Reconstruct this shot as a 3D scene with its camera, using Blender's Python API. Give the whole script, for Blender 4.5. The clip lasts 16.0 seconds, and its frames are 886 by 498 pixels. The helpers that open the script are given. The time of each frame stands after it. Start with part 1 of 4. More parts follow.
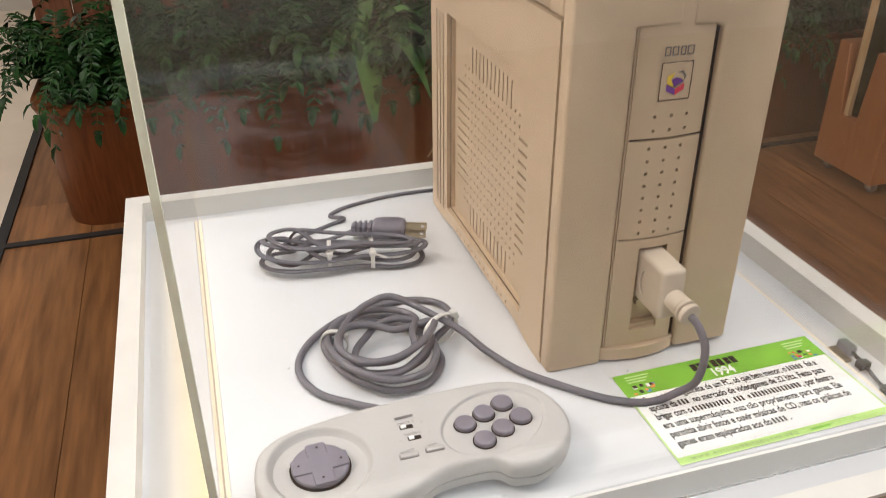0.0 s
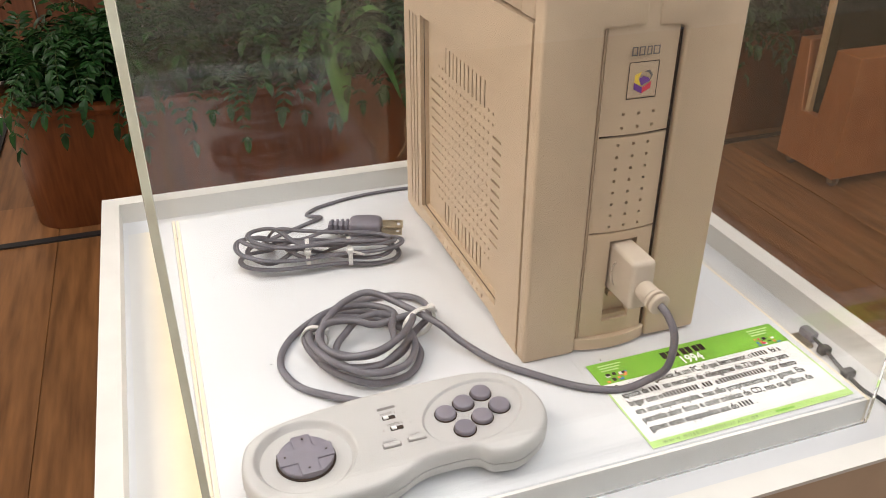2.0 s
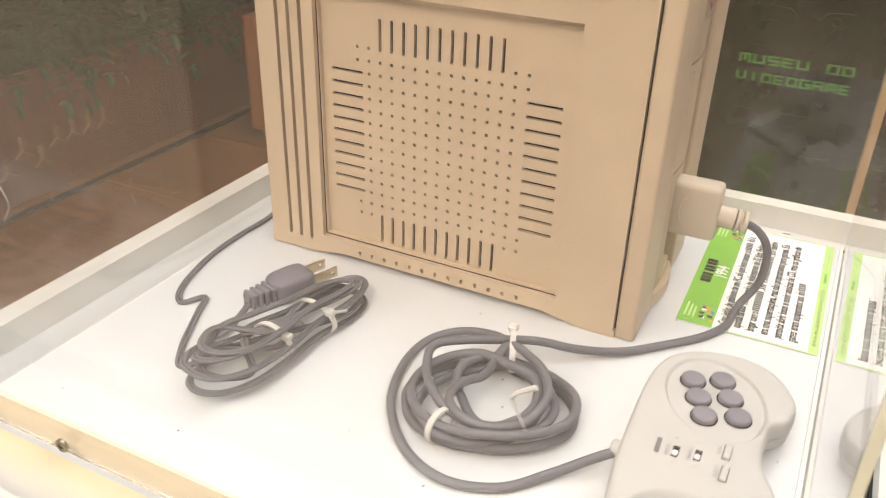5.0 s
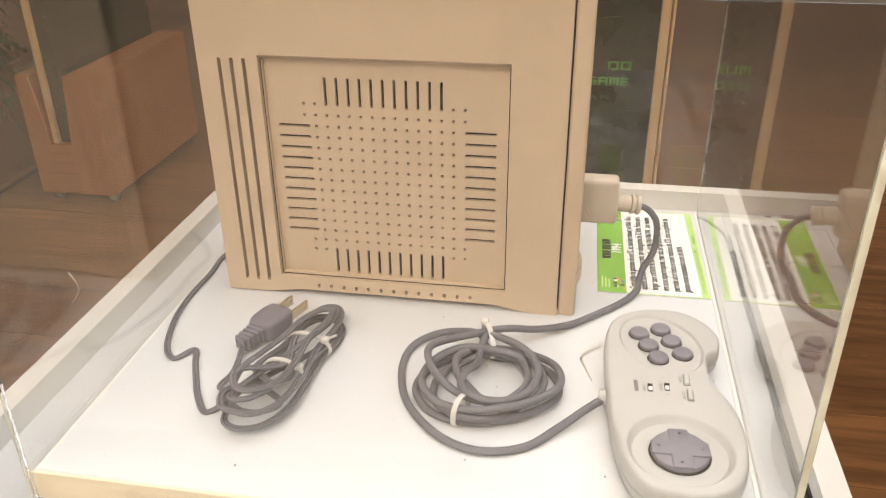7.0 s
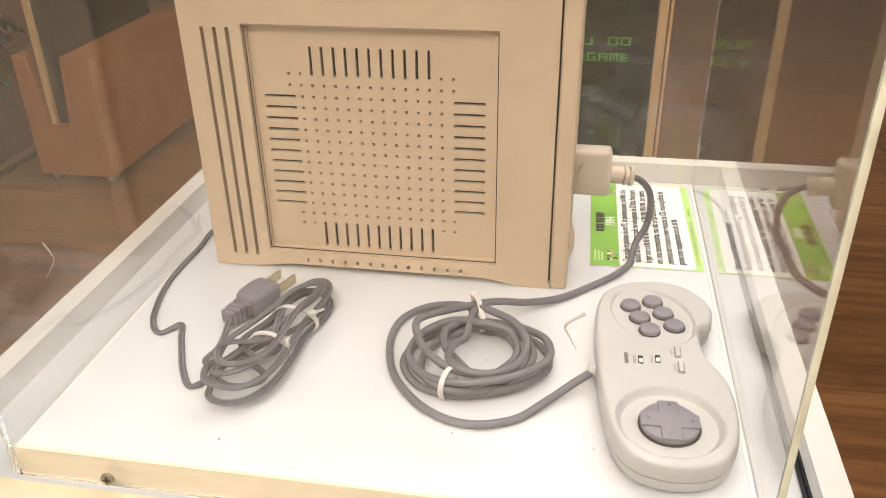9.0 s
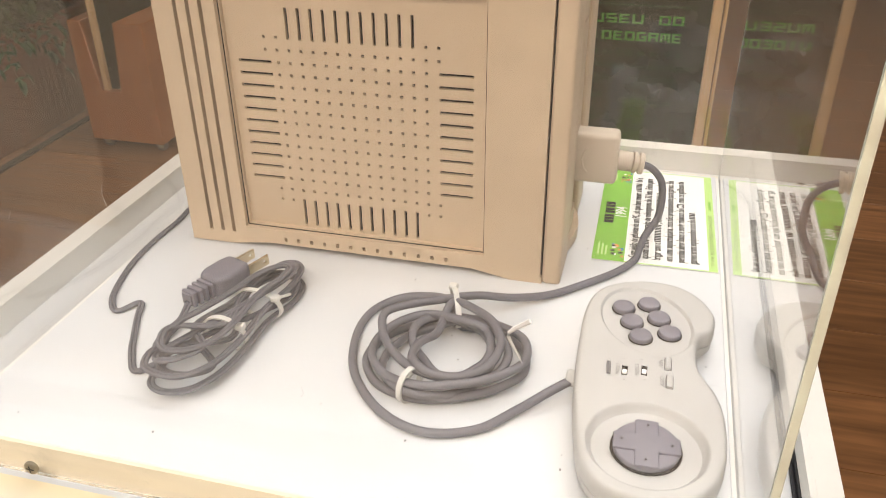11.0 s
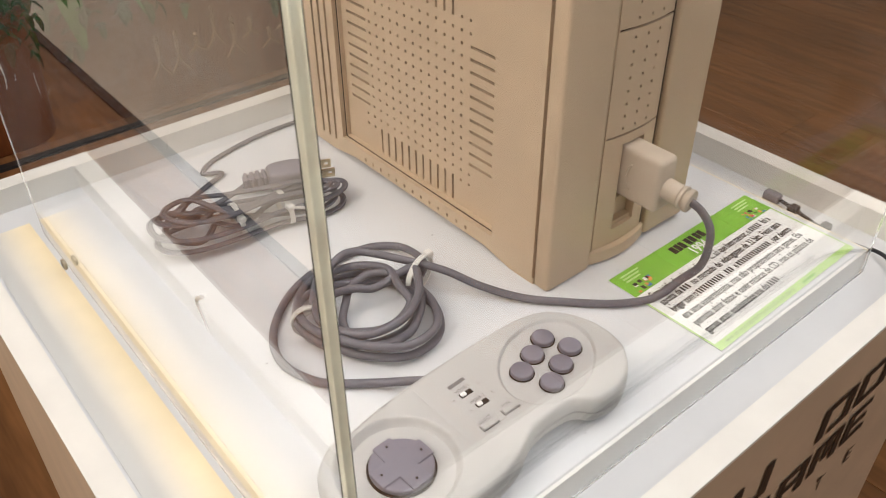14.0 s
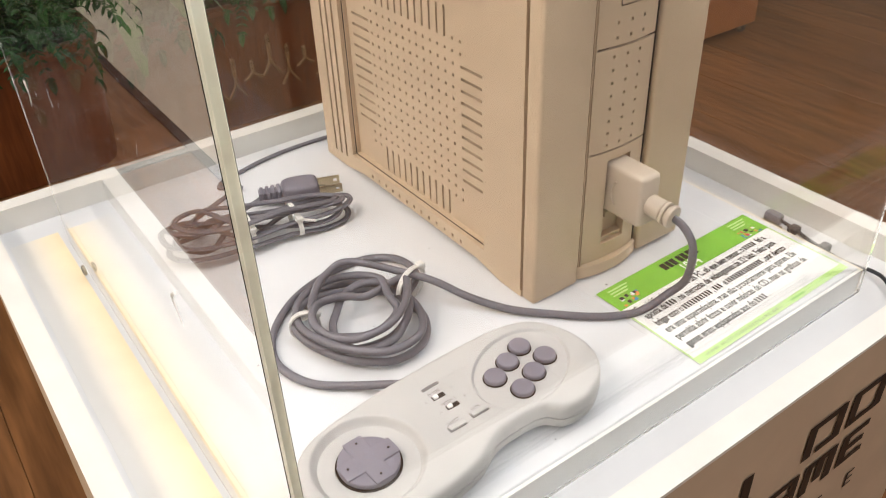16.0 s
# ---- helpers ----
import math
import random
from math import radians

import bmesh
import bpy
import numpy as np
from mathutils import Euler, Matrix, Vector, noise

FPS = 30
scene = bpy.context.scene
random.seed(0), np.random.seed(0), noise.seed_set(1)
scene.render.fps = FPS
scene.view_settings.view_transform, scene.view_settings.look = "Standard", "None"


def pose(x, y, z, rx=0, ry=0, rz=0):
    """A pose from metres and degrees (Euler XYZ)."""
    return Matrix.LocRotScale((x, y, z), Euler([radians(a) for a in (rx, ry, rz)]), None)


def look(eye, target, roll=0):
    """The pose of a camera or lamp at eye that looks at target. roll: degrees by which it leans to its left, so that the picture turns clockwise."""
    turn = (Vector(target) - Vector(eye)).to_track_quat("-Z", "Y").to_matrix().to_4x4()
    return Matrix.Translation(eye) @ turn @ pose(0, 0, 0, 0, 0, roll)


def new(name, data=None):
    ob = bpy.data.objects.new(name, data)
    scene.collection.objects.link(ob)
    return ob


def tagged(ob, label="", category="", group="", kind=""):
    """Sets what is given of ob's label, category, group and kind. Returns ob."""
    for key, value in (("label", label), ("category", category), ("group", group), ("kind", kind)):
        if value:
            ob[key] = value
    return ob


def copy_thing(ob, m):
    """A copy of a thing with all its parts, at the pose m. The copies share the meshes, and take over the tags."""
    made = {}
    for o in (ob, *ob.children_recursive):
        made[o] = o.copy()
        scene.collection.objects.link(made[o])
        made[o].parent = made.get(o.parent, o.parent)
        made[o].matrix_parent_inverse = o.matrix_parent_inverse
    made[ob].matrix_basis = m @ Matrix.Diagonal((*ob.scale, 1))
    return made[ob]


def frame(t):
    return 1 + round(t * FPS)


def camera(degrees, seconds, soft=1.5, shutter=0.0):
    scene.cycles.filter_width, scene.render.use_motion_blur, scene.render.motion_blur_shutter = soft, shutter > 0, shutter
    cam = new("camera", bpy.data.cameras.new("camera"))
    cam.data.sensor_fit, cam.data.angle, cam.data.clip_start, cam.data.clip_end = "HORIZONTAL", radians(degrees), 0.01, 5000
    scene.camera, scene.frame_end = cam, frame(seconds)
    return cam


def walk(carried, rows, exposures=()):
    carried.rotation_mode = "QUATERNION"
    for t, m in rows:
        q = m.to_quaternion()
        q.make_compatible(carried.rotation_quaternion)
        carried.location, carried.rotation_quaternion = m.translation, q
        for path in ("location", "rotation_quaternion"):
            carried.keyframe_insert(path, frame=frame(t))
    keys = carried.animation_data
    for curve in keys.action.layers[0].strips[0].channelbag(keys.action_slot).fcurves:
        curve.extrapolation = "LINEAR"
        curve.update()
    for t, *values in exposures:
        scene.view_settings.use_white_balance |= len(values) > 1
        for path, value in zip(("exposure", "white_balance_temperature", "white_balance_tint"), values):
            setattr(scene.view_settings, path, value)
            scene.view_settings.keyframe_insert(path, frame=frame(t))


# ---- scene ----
cam = camera(56.4, 16.0, soft=0.5, shutter=0.4)
PATH = [
    (0, (-0.171, -0.37, 0.932), (0.333, 1.294, -0.057), -0.2),
    (0.5, (-0.176, -0.386, 0.951), (0.36, 1.286, -0.006), -0.1),
    (1, (-0.177, -0.389, 0.945), (0.383, 1.276, -0.011), 0.0),
    (1.5, (-0.178, -0.386, 0.939), (0.391, 1.266, -0.035), 0.1),
    (2, (-0.179, -0.381, 0.937), (0.393, 1.26, -0.054), 0.1),
    (2.5, (-0.181, -0.372, 0.929), (0.402, 1.256, -0.076), 0.2),
    (3, (-0.202, -0.355, 0.919), (0.48, 1.221, -0.106), 1.1),
    (3.5, (-0.243, -0.325, 0.904), (0.673, 1.136, -0.108), 2.2),
    (4, (-0.305, -0.24, 0.889), (0.919, 0.983, -0.115), 4.1),
    (4.2, (-0.318, -0.202, 0.883), (0.991, 0.936, -0.113), 3.7),
    (6.3, (-0.472, 0.006, 0.9), (1.256, 0.35, -0.047), -0.5),
    (6.5, (-0.476, 0.005, 0.905), (1.258, 0.337, -0.036), -0.6),
    (7, (-0.472, -0.005, 0.917), (1.27, 0.308, -0.013), -0.6),
    (7.5, (-0.47, -0.01, 0.926), (1.276, 0.289, -0.003), -0.5),
    (8, (-0.47, -0.014, 0.919), (1.269, 0.293, -0.02), -0.7),
    (8.5, (-0.467, -0.013, 0.908), (1.265, 0.3, -0.043), -0.7),
    (9, (-0.466, -0.013, 0.908), (1.255, 0.305, -0.062), -1.0),
    (11.5, (-0.395, -0.075, 0.887), (1.22, 0.48, -0.153), -0.4),
    (12, (-0.371, -0.109, 0.887), (1.157, 0.616, -0.182), -1.2),
    (12.5, (-0.346, -0.139, 0.89), (1.081, 0.723, -0.216), -1.9),
    (13, (-0.324, -0.172, 0.896), (0.941, 0.863, -0.257), -1.3),
    (13.5, (-0.288, -0.217, 0.91), (0.804, 0.978, -0.264), -1.0),
    (14, (-0.271, -0.251, 0.924), (0.744, 0.983, -0.28), -0.4),
    (14.5, (-0.262, -0.276, 0.928), (0.714, 0.997, -0.268), -0.5),
    (15, (-0.256, -0.293, 0.945), (0.683, 1.026, -0.229), -1.3),
    (15.5, (-0.255, -0.296, 0.947), (0.671, 1.05, -0.206), -2.1),
    (16, (-0.252, -0.29, 0.926), (0.677, 1.06, -0.221), -2.3),
]
EXPOSURES = [(0.0, -0.18, 6150, 10), (2.5, -0.07, 6150, 10), (4.2, 0.03, 6300, 10), (6.3, -0.17, 6500, 10), (9.2, -0.09, 6500, 10), (11.3, -0.12, 6300, 10), (12.5, -0.15, 6200, 10), (13.5, -0.34, 6200, 10), (14.5, -0.15, 6150, 10), (16.0, -0.02, 6150, 10)]
walk(cam, [(t, look(eye, target, roll)) for t, eye, target, roll in PATH], EXPOSURES)

# ---- light, world and exposure ----
world = bpy.data.worlds.new("world")
scene.world = world
world.use_nodes = True
_bg = world.node_tree.nodes["Background"]
_bg.inputs[0].default_value, _bg.inputs[1].default_value = (0.75, 0.85, 1.0, 1), 0.6


def area(name, place, target, sx, sy, watts, col):
    lamp = bpy.data.lights.new(name, "AREA")
    lamp.shape, lamp.size, lamp.size_y, lamp.energy, lamp.color = "RECTANGLE", sx, sy, watts, col
    ob = new(name, lamp)
    ob.matrix_world = look(place, target)
    return ob


CEIL = 3.0
FL = -0.229  # floor level; the pedestal's top stands 0.85 m over it
# lamps out of view, placed and powered to brighten console, floor, tiles and walls
LAMPS = [(-2.1, 0.1, 46, (1.0, 0.87, 0.74)), (0.3, -1.3, 10, (0.80, 0.90, 1.0)), (1.8, -0.3, 27, (1.0, 0.89, 0.78)), (0.1, 0.3, 9.5, (0.80, 0.90, 1.0)), (0.0, -2.7, 10, (0.90, 0.95, 1.0)), (-3.2, 2.4, 52, (1.0, 0.92, 0.82))]
for lx, ly, watts, tint in LAMPS:
    area("added_lamp", (lx, ly, CEIL - 0.08), (lx, ly, 0), 0.9, 0.9, watts, tint)


# ---- materials ----
def mat(name, col, rough=0.5, metal=0.0, var=0.07, scale=40.0, stretch=(1, 1, 1), bump=0.0, rnd=0.0, big=0.06, col2=None, trans=0.0, ior=1.45, spec=0.5, bumpscale=None, sheen=0.0):
    m = bpy.data.materials.new(name)
    m.use_nodes = True
    nt = m.node_tree
    n, l = nt.nodes, nt.links
    p = n["Principled BSDF"]
    p.inputs["Roughness"].default_value = rough
    p.inputs["Metallic"].default_value = metal
    p.inputs["IOR"].default_value = ior
    p.inputs["Specular IOR Level"].default_value = spec
    p.inputs["Transmission Weight"].default_value = trans
    geo = n.new("ShaderNodeNewGeometry")
    mp = n.new("ShaderNodeMapping")
    mp.inputs["Scale"].default_value = stretch
    l.new(geo.outputs["Position"], mp.inputs["Vector"])
    info = n.new("ShaderNodeObjectInfo")
    if rnd:
        shift = n.new("ShaderNodeVectorMath")
        shift.operation = "MULTIPLY_ADD"
        cmb = n.new("ShaderNodeCombineXYZ")
        for i in range(3):
            l.new(info.outputs["Random"], cmb.inputs[i])
        shift.inputs[1].default_value = (17, 23, 11)
        l.new(cmb.outputs[0], shift.inputs[0])
        l.new(mp.outputs[0], shift.inputs[2])
        vec = shift.outputs[0]
    else:
        vec = mp.outputs[0]
    fine = n.new("ShaderNodeTexNoise")
    fine.inputs["Scale"].default_value = scale
    fine.inputs["Detail"].default_value = 6
    l.new(vec, fine.inputs["Vector"])
    coarse = n.new("ShaderNodeTexNoise")
    coarse.inputs["Scale"].default_value = scale * 0.12
    coarse.inputs["Detail"].default_value = 3
    l.new(vec, coarse.inputs["Vector"])
    ramp = n.new("ShaderNodeMix")
    ramp.data_type = "RGBA"
    c2 = col2 or tuple(min(1, c * (1 + var)) for c in col)
    c1 = col if col2 else tuple(c * (1 - var) for c in col)
    ramp.inputs["A"].default_value = (*c1, 1)
    ramp.inputs["B"].default_value = (*c2, 1)
    sharp = n.new("ShaderNodeMapRange")
    sharp.inputs["From Min"].default_value, sharp.inputs["From Max"].default_value = 0.32, 0.68
    l.new(fine.outputs["Fac"], sharp.inputs["Value"])
    l.new(sharp.outputs[0], ramp.inputs["Factor"])
    hsv = n.new("ShaderNodeHueSaturation")
    l.new(ramp.outputs["Result"], hsv.inputs["Color"])
    val = n.new("ShaderNodeMapRange")
    val.inputs["From Min"].default_value, val.inputs["From Max"].default_value = 0.3, 0.7
    val.inputs["To Min"].default_value, val.inputs["To Max"].default_value = 1 - big, 1 + big
    l.new(coarse.outputs["Fac"], val.inputs["Value"])
    out = val.outputs[0]
    if rnd:
        r = n.new("ShaderNodeMapRange")
        r.inputs["To Min"].default_value, r.inputs["To Max"].default_value = 1 - rnd, 1 + rnd
        l.new(info.outputs["Random"], r.inputs["Value"])
        mul = n.new("ShaderNodeMath")
        mul.operation = "MULTIPLY"
        l.new(out, mul.inputs[0])
        l.new(r.outputs[0], mul.inputs[1])
        out = mul.outputs[0]
    l.new(out, hsv.inputs["Value"])
    l.new(hsv.outputs[0], p.inputs["Base Color"])
    rr = n.new("ShaderNodeMapRange")
    rr.inputs["To Min"].default_value, rr.inputs["To Max"].default_value = max(0, rough - 0.06), min(1, rough + 0.06)
    if rough > 0.05:
        l.new(coarse.outputs["Fac"], rr.inputs["Value"])
        l.new(rr.outputs[0], p.inputs["Roughness"])
    if bump:
        b = n.new("ShaderNodeBump")
        b.inputs["Strength"].default_value = bump
        b.inputs["Distance"].default_value = 0.0006
        src = fine
        if bumpscale:
            src = n.new("ShaderNodeTexNoise")
            src.inputs["Scale"].default_value = bumpscale
            src.inputs["Detail"].default_value = 4
            l.new(geo.outputs["Position"], src.inputs["Vector"])
        l.new(src.outputs["Fac"], b.inputs["Height"])
        l.new(b.outputs[0], p.inputs["Normal"])
    return m


def glow(name, col, power):
    m = bpy.data.materials.new(name)
    m.use_nodes = True
    p = m.node_tree.nodes["Principled BSDF"]
    p.inputs["Base Color"].default_value = (*col, 1)
    p.inputs["Emission Color"].default_value = (*col, 1)
    p.inputs["Emission Strength"].default_value = power
    return m


BEIGE = mat("beige_abs_plastic", (0.551, 0.430, 0.302), 0.45, var=0.03, scale=60, bump=0.25, bumpscale=1400, big=0.03)
BEIGE_PAD = mat("pale_grey_beige_plastic", (0.445, 0.438, 0.425), 0.42, var=0.03, scale=60, bump=0.2, bumpscale=1600, big=0.03)
# near-black that stands in for the shade inside vents, gaps and wells
HOLLOW_SHADE = mat("dark_hollow_shade", (0.020, 0.014, 0.010), 0.8)
GREY_KEY = mat("grey_violet_plastic", (0.185, 0.175, 0.210), 0.42, var=0.04, scale=80, bump=0.1, bumpscale=1500)
CABLE = mat("grey_cable_sheath", (0.135, 0.131, 0.150), 0.4, var=0.05, scale=60, bump=0.1, bumpscale=900)
TAN_CABLE = mat("beige_plug_plastic", (0.54, 0.465, 0.375), 0.42, var=0.03, bump=0.15, bumpscale=1400)
BRASS = mat("nickel_brass", (0.66, 0.57, 0.40), 0.28, 1.0)
WHITE = mat("white_laminate", (0.640, 0.650, 0.665), 0.42, var=0.02, scale=25, big=0.03, bump=0.08, bumpscale=300)
RIMWHITE = mat("white_painted_rim", (0.74, 0.725, 0.685), 0.45, var=0.03, scale=35, big=0.04, bump=0.15, bumpscale=250)
CREAM = mat("cream_edge_banding", (0.76, 0.67, 0.51), 0.5, var=0.05, scale=30, stretch=(1, 1, 8))
SIDE = mat("tan_painted_board", (0.52, 0.40, 0.29), 0.55, var=0.05, scale=25, bump=0.15, bumpscale=200)
BLACK = mat("black_print", (0.018, 0.014, 0.012), 0.5)
DARKINK = mat("dark_ink", (0.03, 0.03, 0.028), 0.6)
GREYINK = mat("grey_ink", (0.16, 0.15, 0.15), 0.6)
# warm light as colour: yellow at the platform foot, fading to white westward
WARM_GLOW = mat("painted_warm_glow", (0.80, 0.69, 0.47), 0.4, var=0.06, scale=30, big=0.1)
_nt = WARM_GLOW.node_tree
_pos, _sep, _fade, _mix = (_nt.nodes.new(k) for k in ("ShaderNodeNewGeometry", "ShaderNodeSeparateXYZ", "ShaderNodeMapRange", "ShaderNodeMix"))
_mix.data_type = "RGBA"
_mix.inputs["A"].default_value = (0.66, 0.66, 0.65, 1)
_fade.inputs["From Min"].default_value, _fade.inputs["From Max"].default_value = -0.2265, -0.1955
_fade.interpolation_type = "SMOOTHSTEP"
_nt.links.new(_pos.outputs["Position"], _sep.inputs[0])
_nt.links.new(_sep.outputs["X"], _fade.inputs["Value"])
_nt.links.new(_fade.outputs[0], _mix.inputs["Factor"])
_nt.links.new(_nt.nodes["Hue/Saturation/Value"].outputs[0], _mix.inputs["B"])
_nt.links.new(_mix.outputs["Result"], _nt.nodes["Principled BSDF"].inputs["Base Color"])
PAPER = mat("white_card", (0.82, 0.82, 0.80), 0.4, var=0.02)
GREEN = mat("green_print", (0.22, 0.50, 0.05), 0.4, var=0.05, scale=90)
LIME = mat("lime_print", (0.48, 0.70, 0.22), 0.4, var=0.05, scale=90)
LIMEINK = mat("pale_lime_ink", (0.52, 0.72, 0.30), 0.4)
RED = mat("red_print", (0.65, 0.06, 0.10), 0.4)
ORANGE = mat("orange_print", (0.75, 0.28, 0.08), 0.4)
YELLOW = mat("yellow_print", (0.85, 0.62, 0.08), 0.4)
PURPLE = mat("purple_print", (0.16, 0.06, 0.30), 0.4)
BLUE = mat("blue_print", (0.08, 0.25, 0.45), 0.4)
NYLON = mat("milky_nylon", (0.80, 0.78, 0.74), 0.35, trans=0.25)
STEEL = mat("dull_steel", (0.42, 0.38, 0.30), 0.4, 1.0)
RUBBER = mat("black_rubber", (0.02, 0.02, 0.022), 0.5)
WOODFLOOR = mat("walnut_laminate", (0.125, 0.055, 0.021), 0.32, scale=9, stretch=(5, 0.42, 1), col2=(0.260, 0.120, 0.046), rnd=0.18, big=0.18, bump=0.2)
TILE = mat("pale_floor_tile", (0.80, 0.71, 0.60), 0.3, var=0.05, scale=6)
ORANGEWOOD = mat("cherry_laminate", (0.36, 0.135, 0.045), 0.36, scale=14, stretch=(1, 6, 1.0), col2=(0.44, 0.185, 0.07), big=0.1, bump=0.05)
PLANTERWOOD = mat("red_brown_wood", (0.125, 0.036, 0.009), 0.42, scale=12, stretch=(7, 7, 0.6), col2=(0.20, 0.063, 0.017), big=0.16, bump=0.15)
SLATWOOD = mat("red_brown_slat_wood", (0.10, 0.034, 0.016), 0.5, scale=10, stretch=(6, 6, 0.5), col2=(0.18, 0.070, 0.034), rnd=0.2, big=0.12, bump=0.2)
PINE = mat("pine_edge", (0.62, 0.42, 0.22), 0.5, scale=20, stretch=(1, 6, 0.6), col2=(0.72, 0.52, 0.30))
BOARD = mat("dark_green_board", (0.010, 0.018, 0.009), 0.25, var=0.3, scale=20)
BOARDGREEN = mat("green_board_ink", (0.08, 0.30, 0.035), 0.5)
BOARDLINE = mat("dull_green_line", (0.055, 0.12, 0.05), 0.5)
SOIL = mat("dark_soil", (0.035, 0.022, 0.014), 0.9, scale=80, var=0.4, bump=0.8)
LEAF = mat("fern_leaf", (0.006, 0.026, 0.007), 0.4, scale=30, col2=(0.024, 0.088, 0.018), rnd=0.3, big=0.25, spec=0.3)
BROAD = mat("broad_leaf", (0.075, 0.20, 0.055), 0.38, scale=60, stretch=(1, 1, 0.4), col2=(0.15, 0.34, 0.10), big=0.12)
STEM = mat("green_stem", (0.06, 0.10, 0.03), 0.5)
WALLPAINT = mat("warm_white_wall", (0.66, 0.635, 0.60), 0.7, var=0.03, scale=5)
# dim tone for the unseen west wall, so the acrylic reflects less haze
WEST_DIM = mat("dim_unseen_wall", (0.36, 0.27, 0.19), 0.7, var=0.05, scale=4)
CEILPAINT = mat("white_ceiling", (0.78, 0.75, 0.70), 0.8, var=0.02, scale=5)
SCRIPT = mat("gold_script_paint", (0.26, 0.145, 0.06), 0.5)
FROST = mat("cut_acrylic_edge", (0.95, 0.91, 0.79), 0.25, var=0.12, scale=60, trans=0.6, ior=1.49, big=0.1)
GLASS = mat("clear_acrylic", (0.985, 0.98, 0.965), 0.0, var=0.0, big=0.0, trans=0.998, ior=1.49)
SCRATCH = mat("fine_scratch", (0.55, 0.50, 0.45), 0.5)
# glow of the added, unseen ceiling panels
DIFFUSER = glow("lamp_diffuser", (1.0, 0.86, 0.68), 3.0)

# ---- building helpers ----
ORIGIN = {}


def smooth_mesh(me, angle=0.6):
    for f in me.polygons:
        f.use_smooth = True
    me.set_sharp_from_angle(angle=angle)


def finish(name, bm, material, smooth=True):
    bmesh.ops.recalc_face_normals(bm, faces=bm.faces)
    me = bpy.data.meshes.new(name)
    bm.to_mesh(me)
    bm.free()
    me.materials.append(material)
    if smooth:
        smooth_mesh(me)
    return me


def thing(name, origin, label, category, group="", kind=""):
    ob = new(name)
    ob.location = origin
    ORIGIN[ob] = Vector(origin)
    return tagged(ob, label, category, group, kind)


def part(name, bm, material, parent, label="", smooth=True):
    org = ORIGIN[parent]
    bmesh.ops.translate(bm, verts=bm.verts, vec=-org)
    ob = new(name, finish(name, bm, material, smooth))
    ob.parent = parent
    ORIGIN[ob] = org
    if label:
        ob["label"] = label
    return ob


def solid(name, bm, material, label="", category="", group="", kind="", smooth=True):
    ob = new(name, finish(name, bm, material, smooth))
    ORIGIN[ob] = Vector((0, 0, 0))
    return tagged(ob, label, category, group, kind)


def box(x0, x1, y0, y1, z0, z1, bevel=0.0, seg=2, bm=None):
    b = bmesh.new()
    bmesh.ops.create_cube(b, size=1)
    for v in b.verts:
        v.co = Vector(((x0 + x1) / 2 + v.co.x * (x1 - x0), (y0 + y1) / 2 + v.co.y * (y1 - y0), (z0 + z1) / 2 + v.co.z * (z1 - z0)))
    if bevel:
        bmesh.ops.bevel(b, geom=list(b.edges), offset=bevel, segments=seg, affect="EDGES", profile=0.5)
    return merge(bm, b)


def merge(bm, b):
    if bm is None:
        return b
    tmp = bpy.data.meshes.new("tmp")
    b.to_mesh(tmp)
    bm.from_mesh(tmp)
    bpy.data.meshes.remove(tmp)
    b.free()
    return bm


def prism(points, a0, a1, axis="y", bevel=0.0, seg=2, bm=None):
    """Extrudes a flat outline along an axis. axis y: points are (x, z); x: (y, z); z: (x, y)."""
    b = bmesh.new()
    put = {"y": lambda p, a: (p[0], a, p[1]), "x": lambda p, a: (a, p[0], p[1]), "z": lambda p, a: (p[0], p[1], a)}[axis]
    lo = [b.verts.new(put(p, a0)) for p in points]
    hi = [b.verts.new(put(p, a1)) for p in points]
    b.faces.new(lo)
    b.faces.new(hi[::-1])
    k = len(points)
    for i in range(k):
        b.faces.new((lo[i], lo[(i + 1) % k], hi[(i + 1) % k], hi[i]))
    bmesh.ops.recalc_face_normals(b, faces=b.faces)
    if bevel:
        bmesh.ops.bevel(b, geom=list(b.edges), offset=bevel, segments=seg, affect="EDGES", profile=0.5)
    return merge(bm, b)


def disc(center, r, depth, axis=(0, 0, 1), seg=24, bevel=0.0, r2=None, bm=None):
    b = bmesh.new()
    bmesh.ops.create_cone(b, cap_ends=True, segments=seg, radius1=r, radius2=r if r2 is None else r2, depth=depth)
    if bevel:
        rim = [e for e in b.edges if abs(e.verts[0].co.z - e.verts[1].co.z) < 1e-7]
        bmesh.ops.bevel(b, geom=rim, offset=bevel, segments=3, affect="EDGES", profile=0.5)
    m = Matrix.Translation(center) @ Vector(axis).to_track_quat("Z", "Y").to_matrix().to_4x4()
    bmesh.ops.transform(b, matrix=m, verts=b.verts)
    return merge(bm, b)


def spline(points, step=8, closed=False):
    pts = [Vector(p) for p in points]
    out = []
    k = len(pts)
    rng = range(k) if closed else range(k - 1)
    for i in rng:
        if closed:
            p0, p1, p2, p3 = pts[i - 1], pts[i], pts[(i + 1) % k], pts[(i + 2) % k]
        else:
            p0, p1, p2, p3 = pts[max(i - 1, 0)], pts[i], pts[i + 1], pts[min(i + 2, k - 1)]
        for s in range(step):
            t = s / step
            out.append(0.5 * ((2 * p1) + (p2 - p0) * t + (2 * p0 - 5 * p1 + 4 * p2 - p3) * t * t + (3 * p1 - p0 - 3 * p2 + p3) * t ** 3))
    if not closed:
        out.append(pts[-1])
    return out


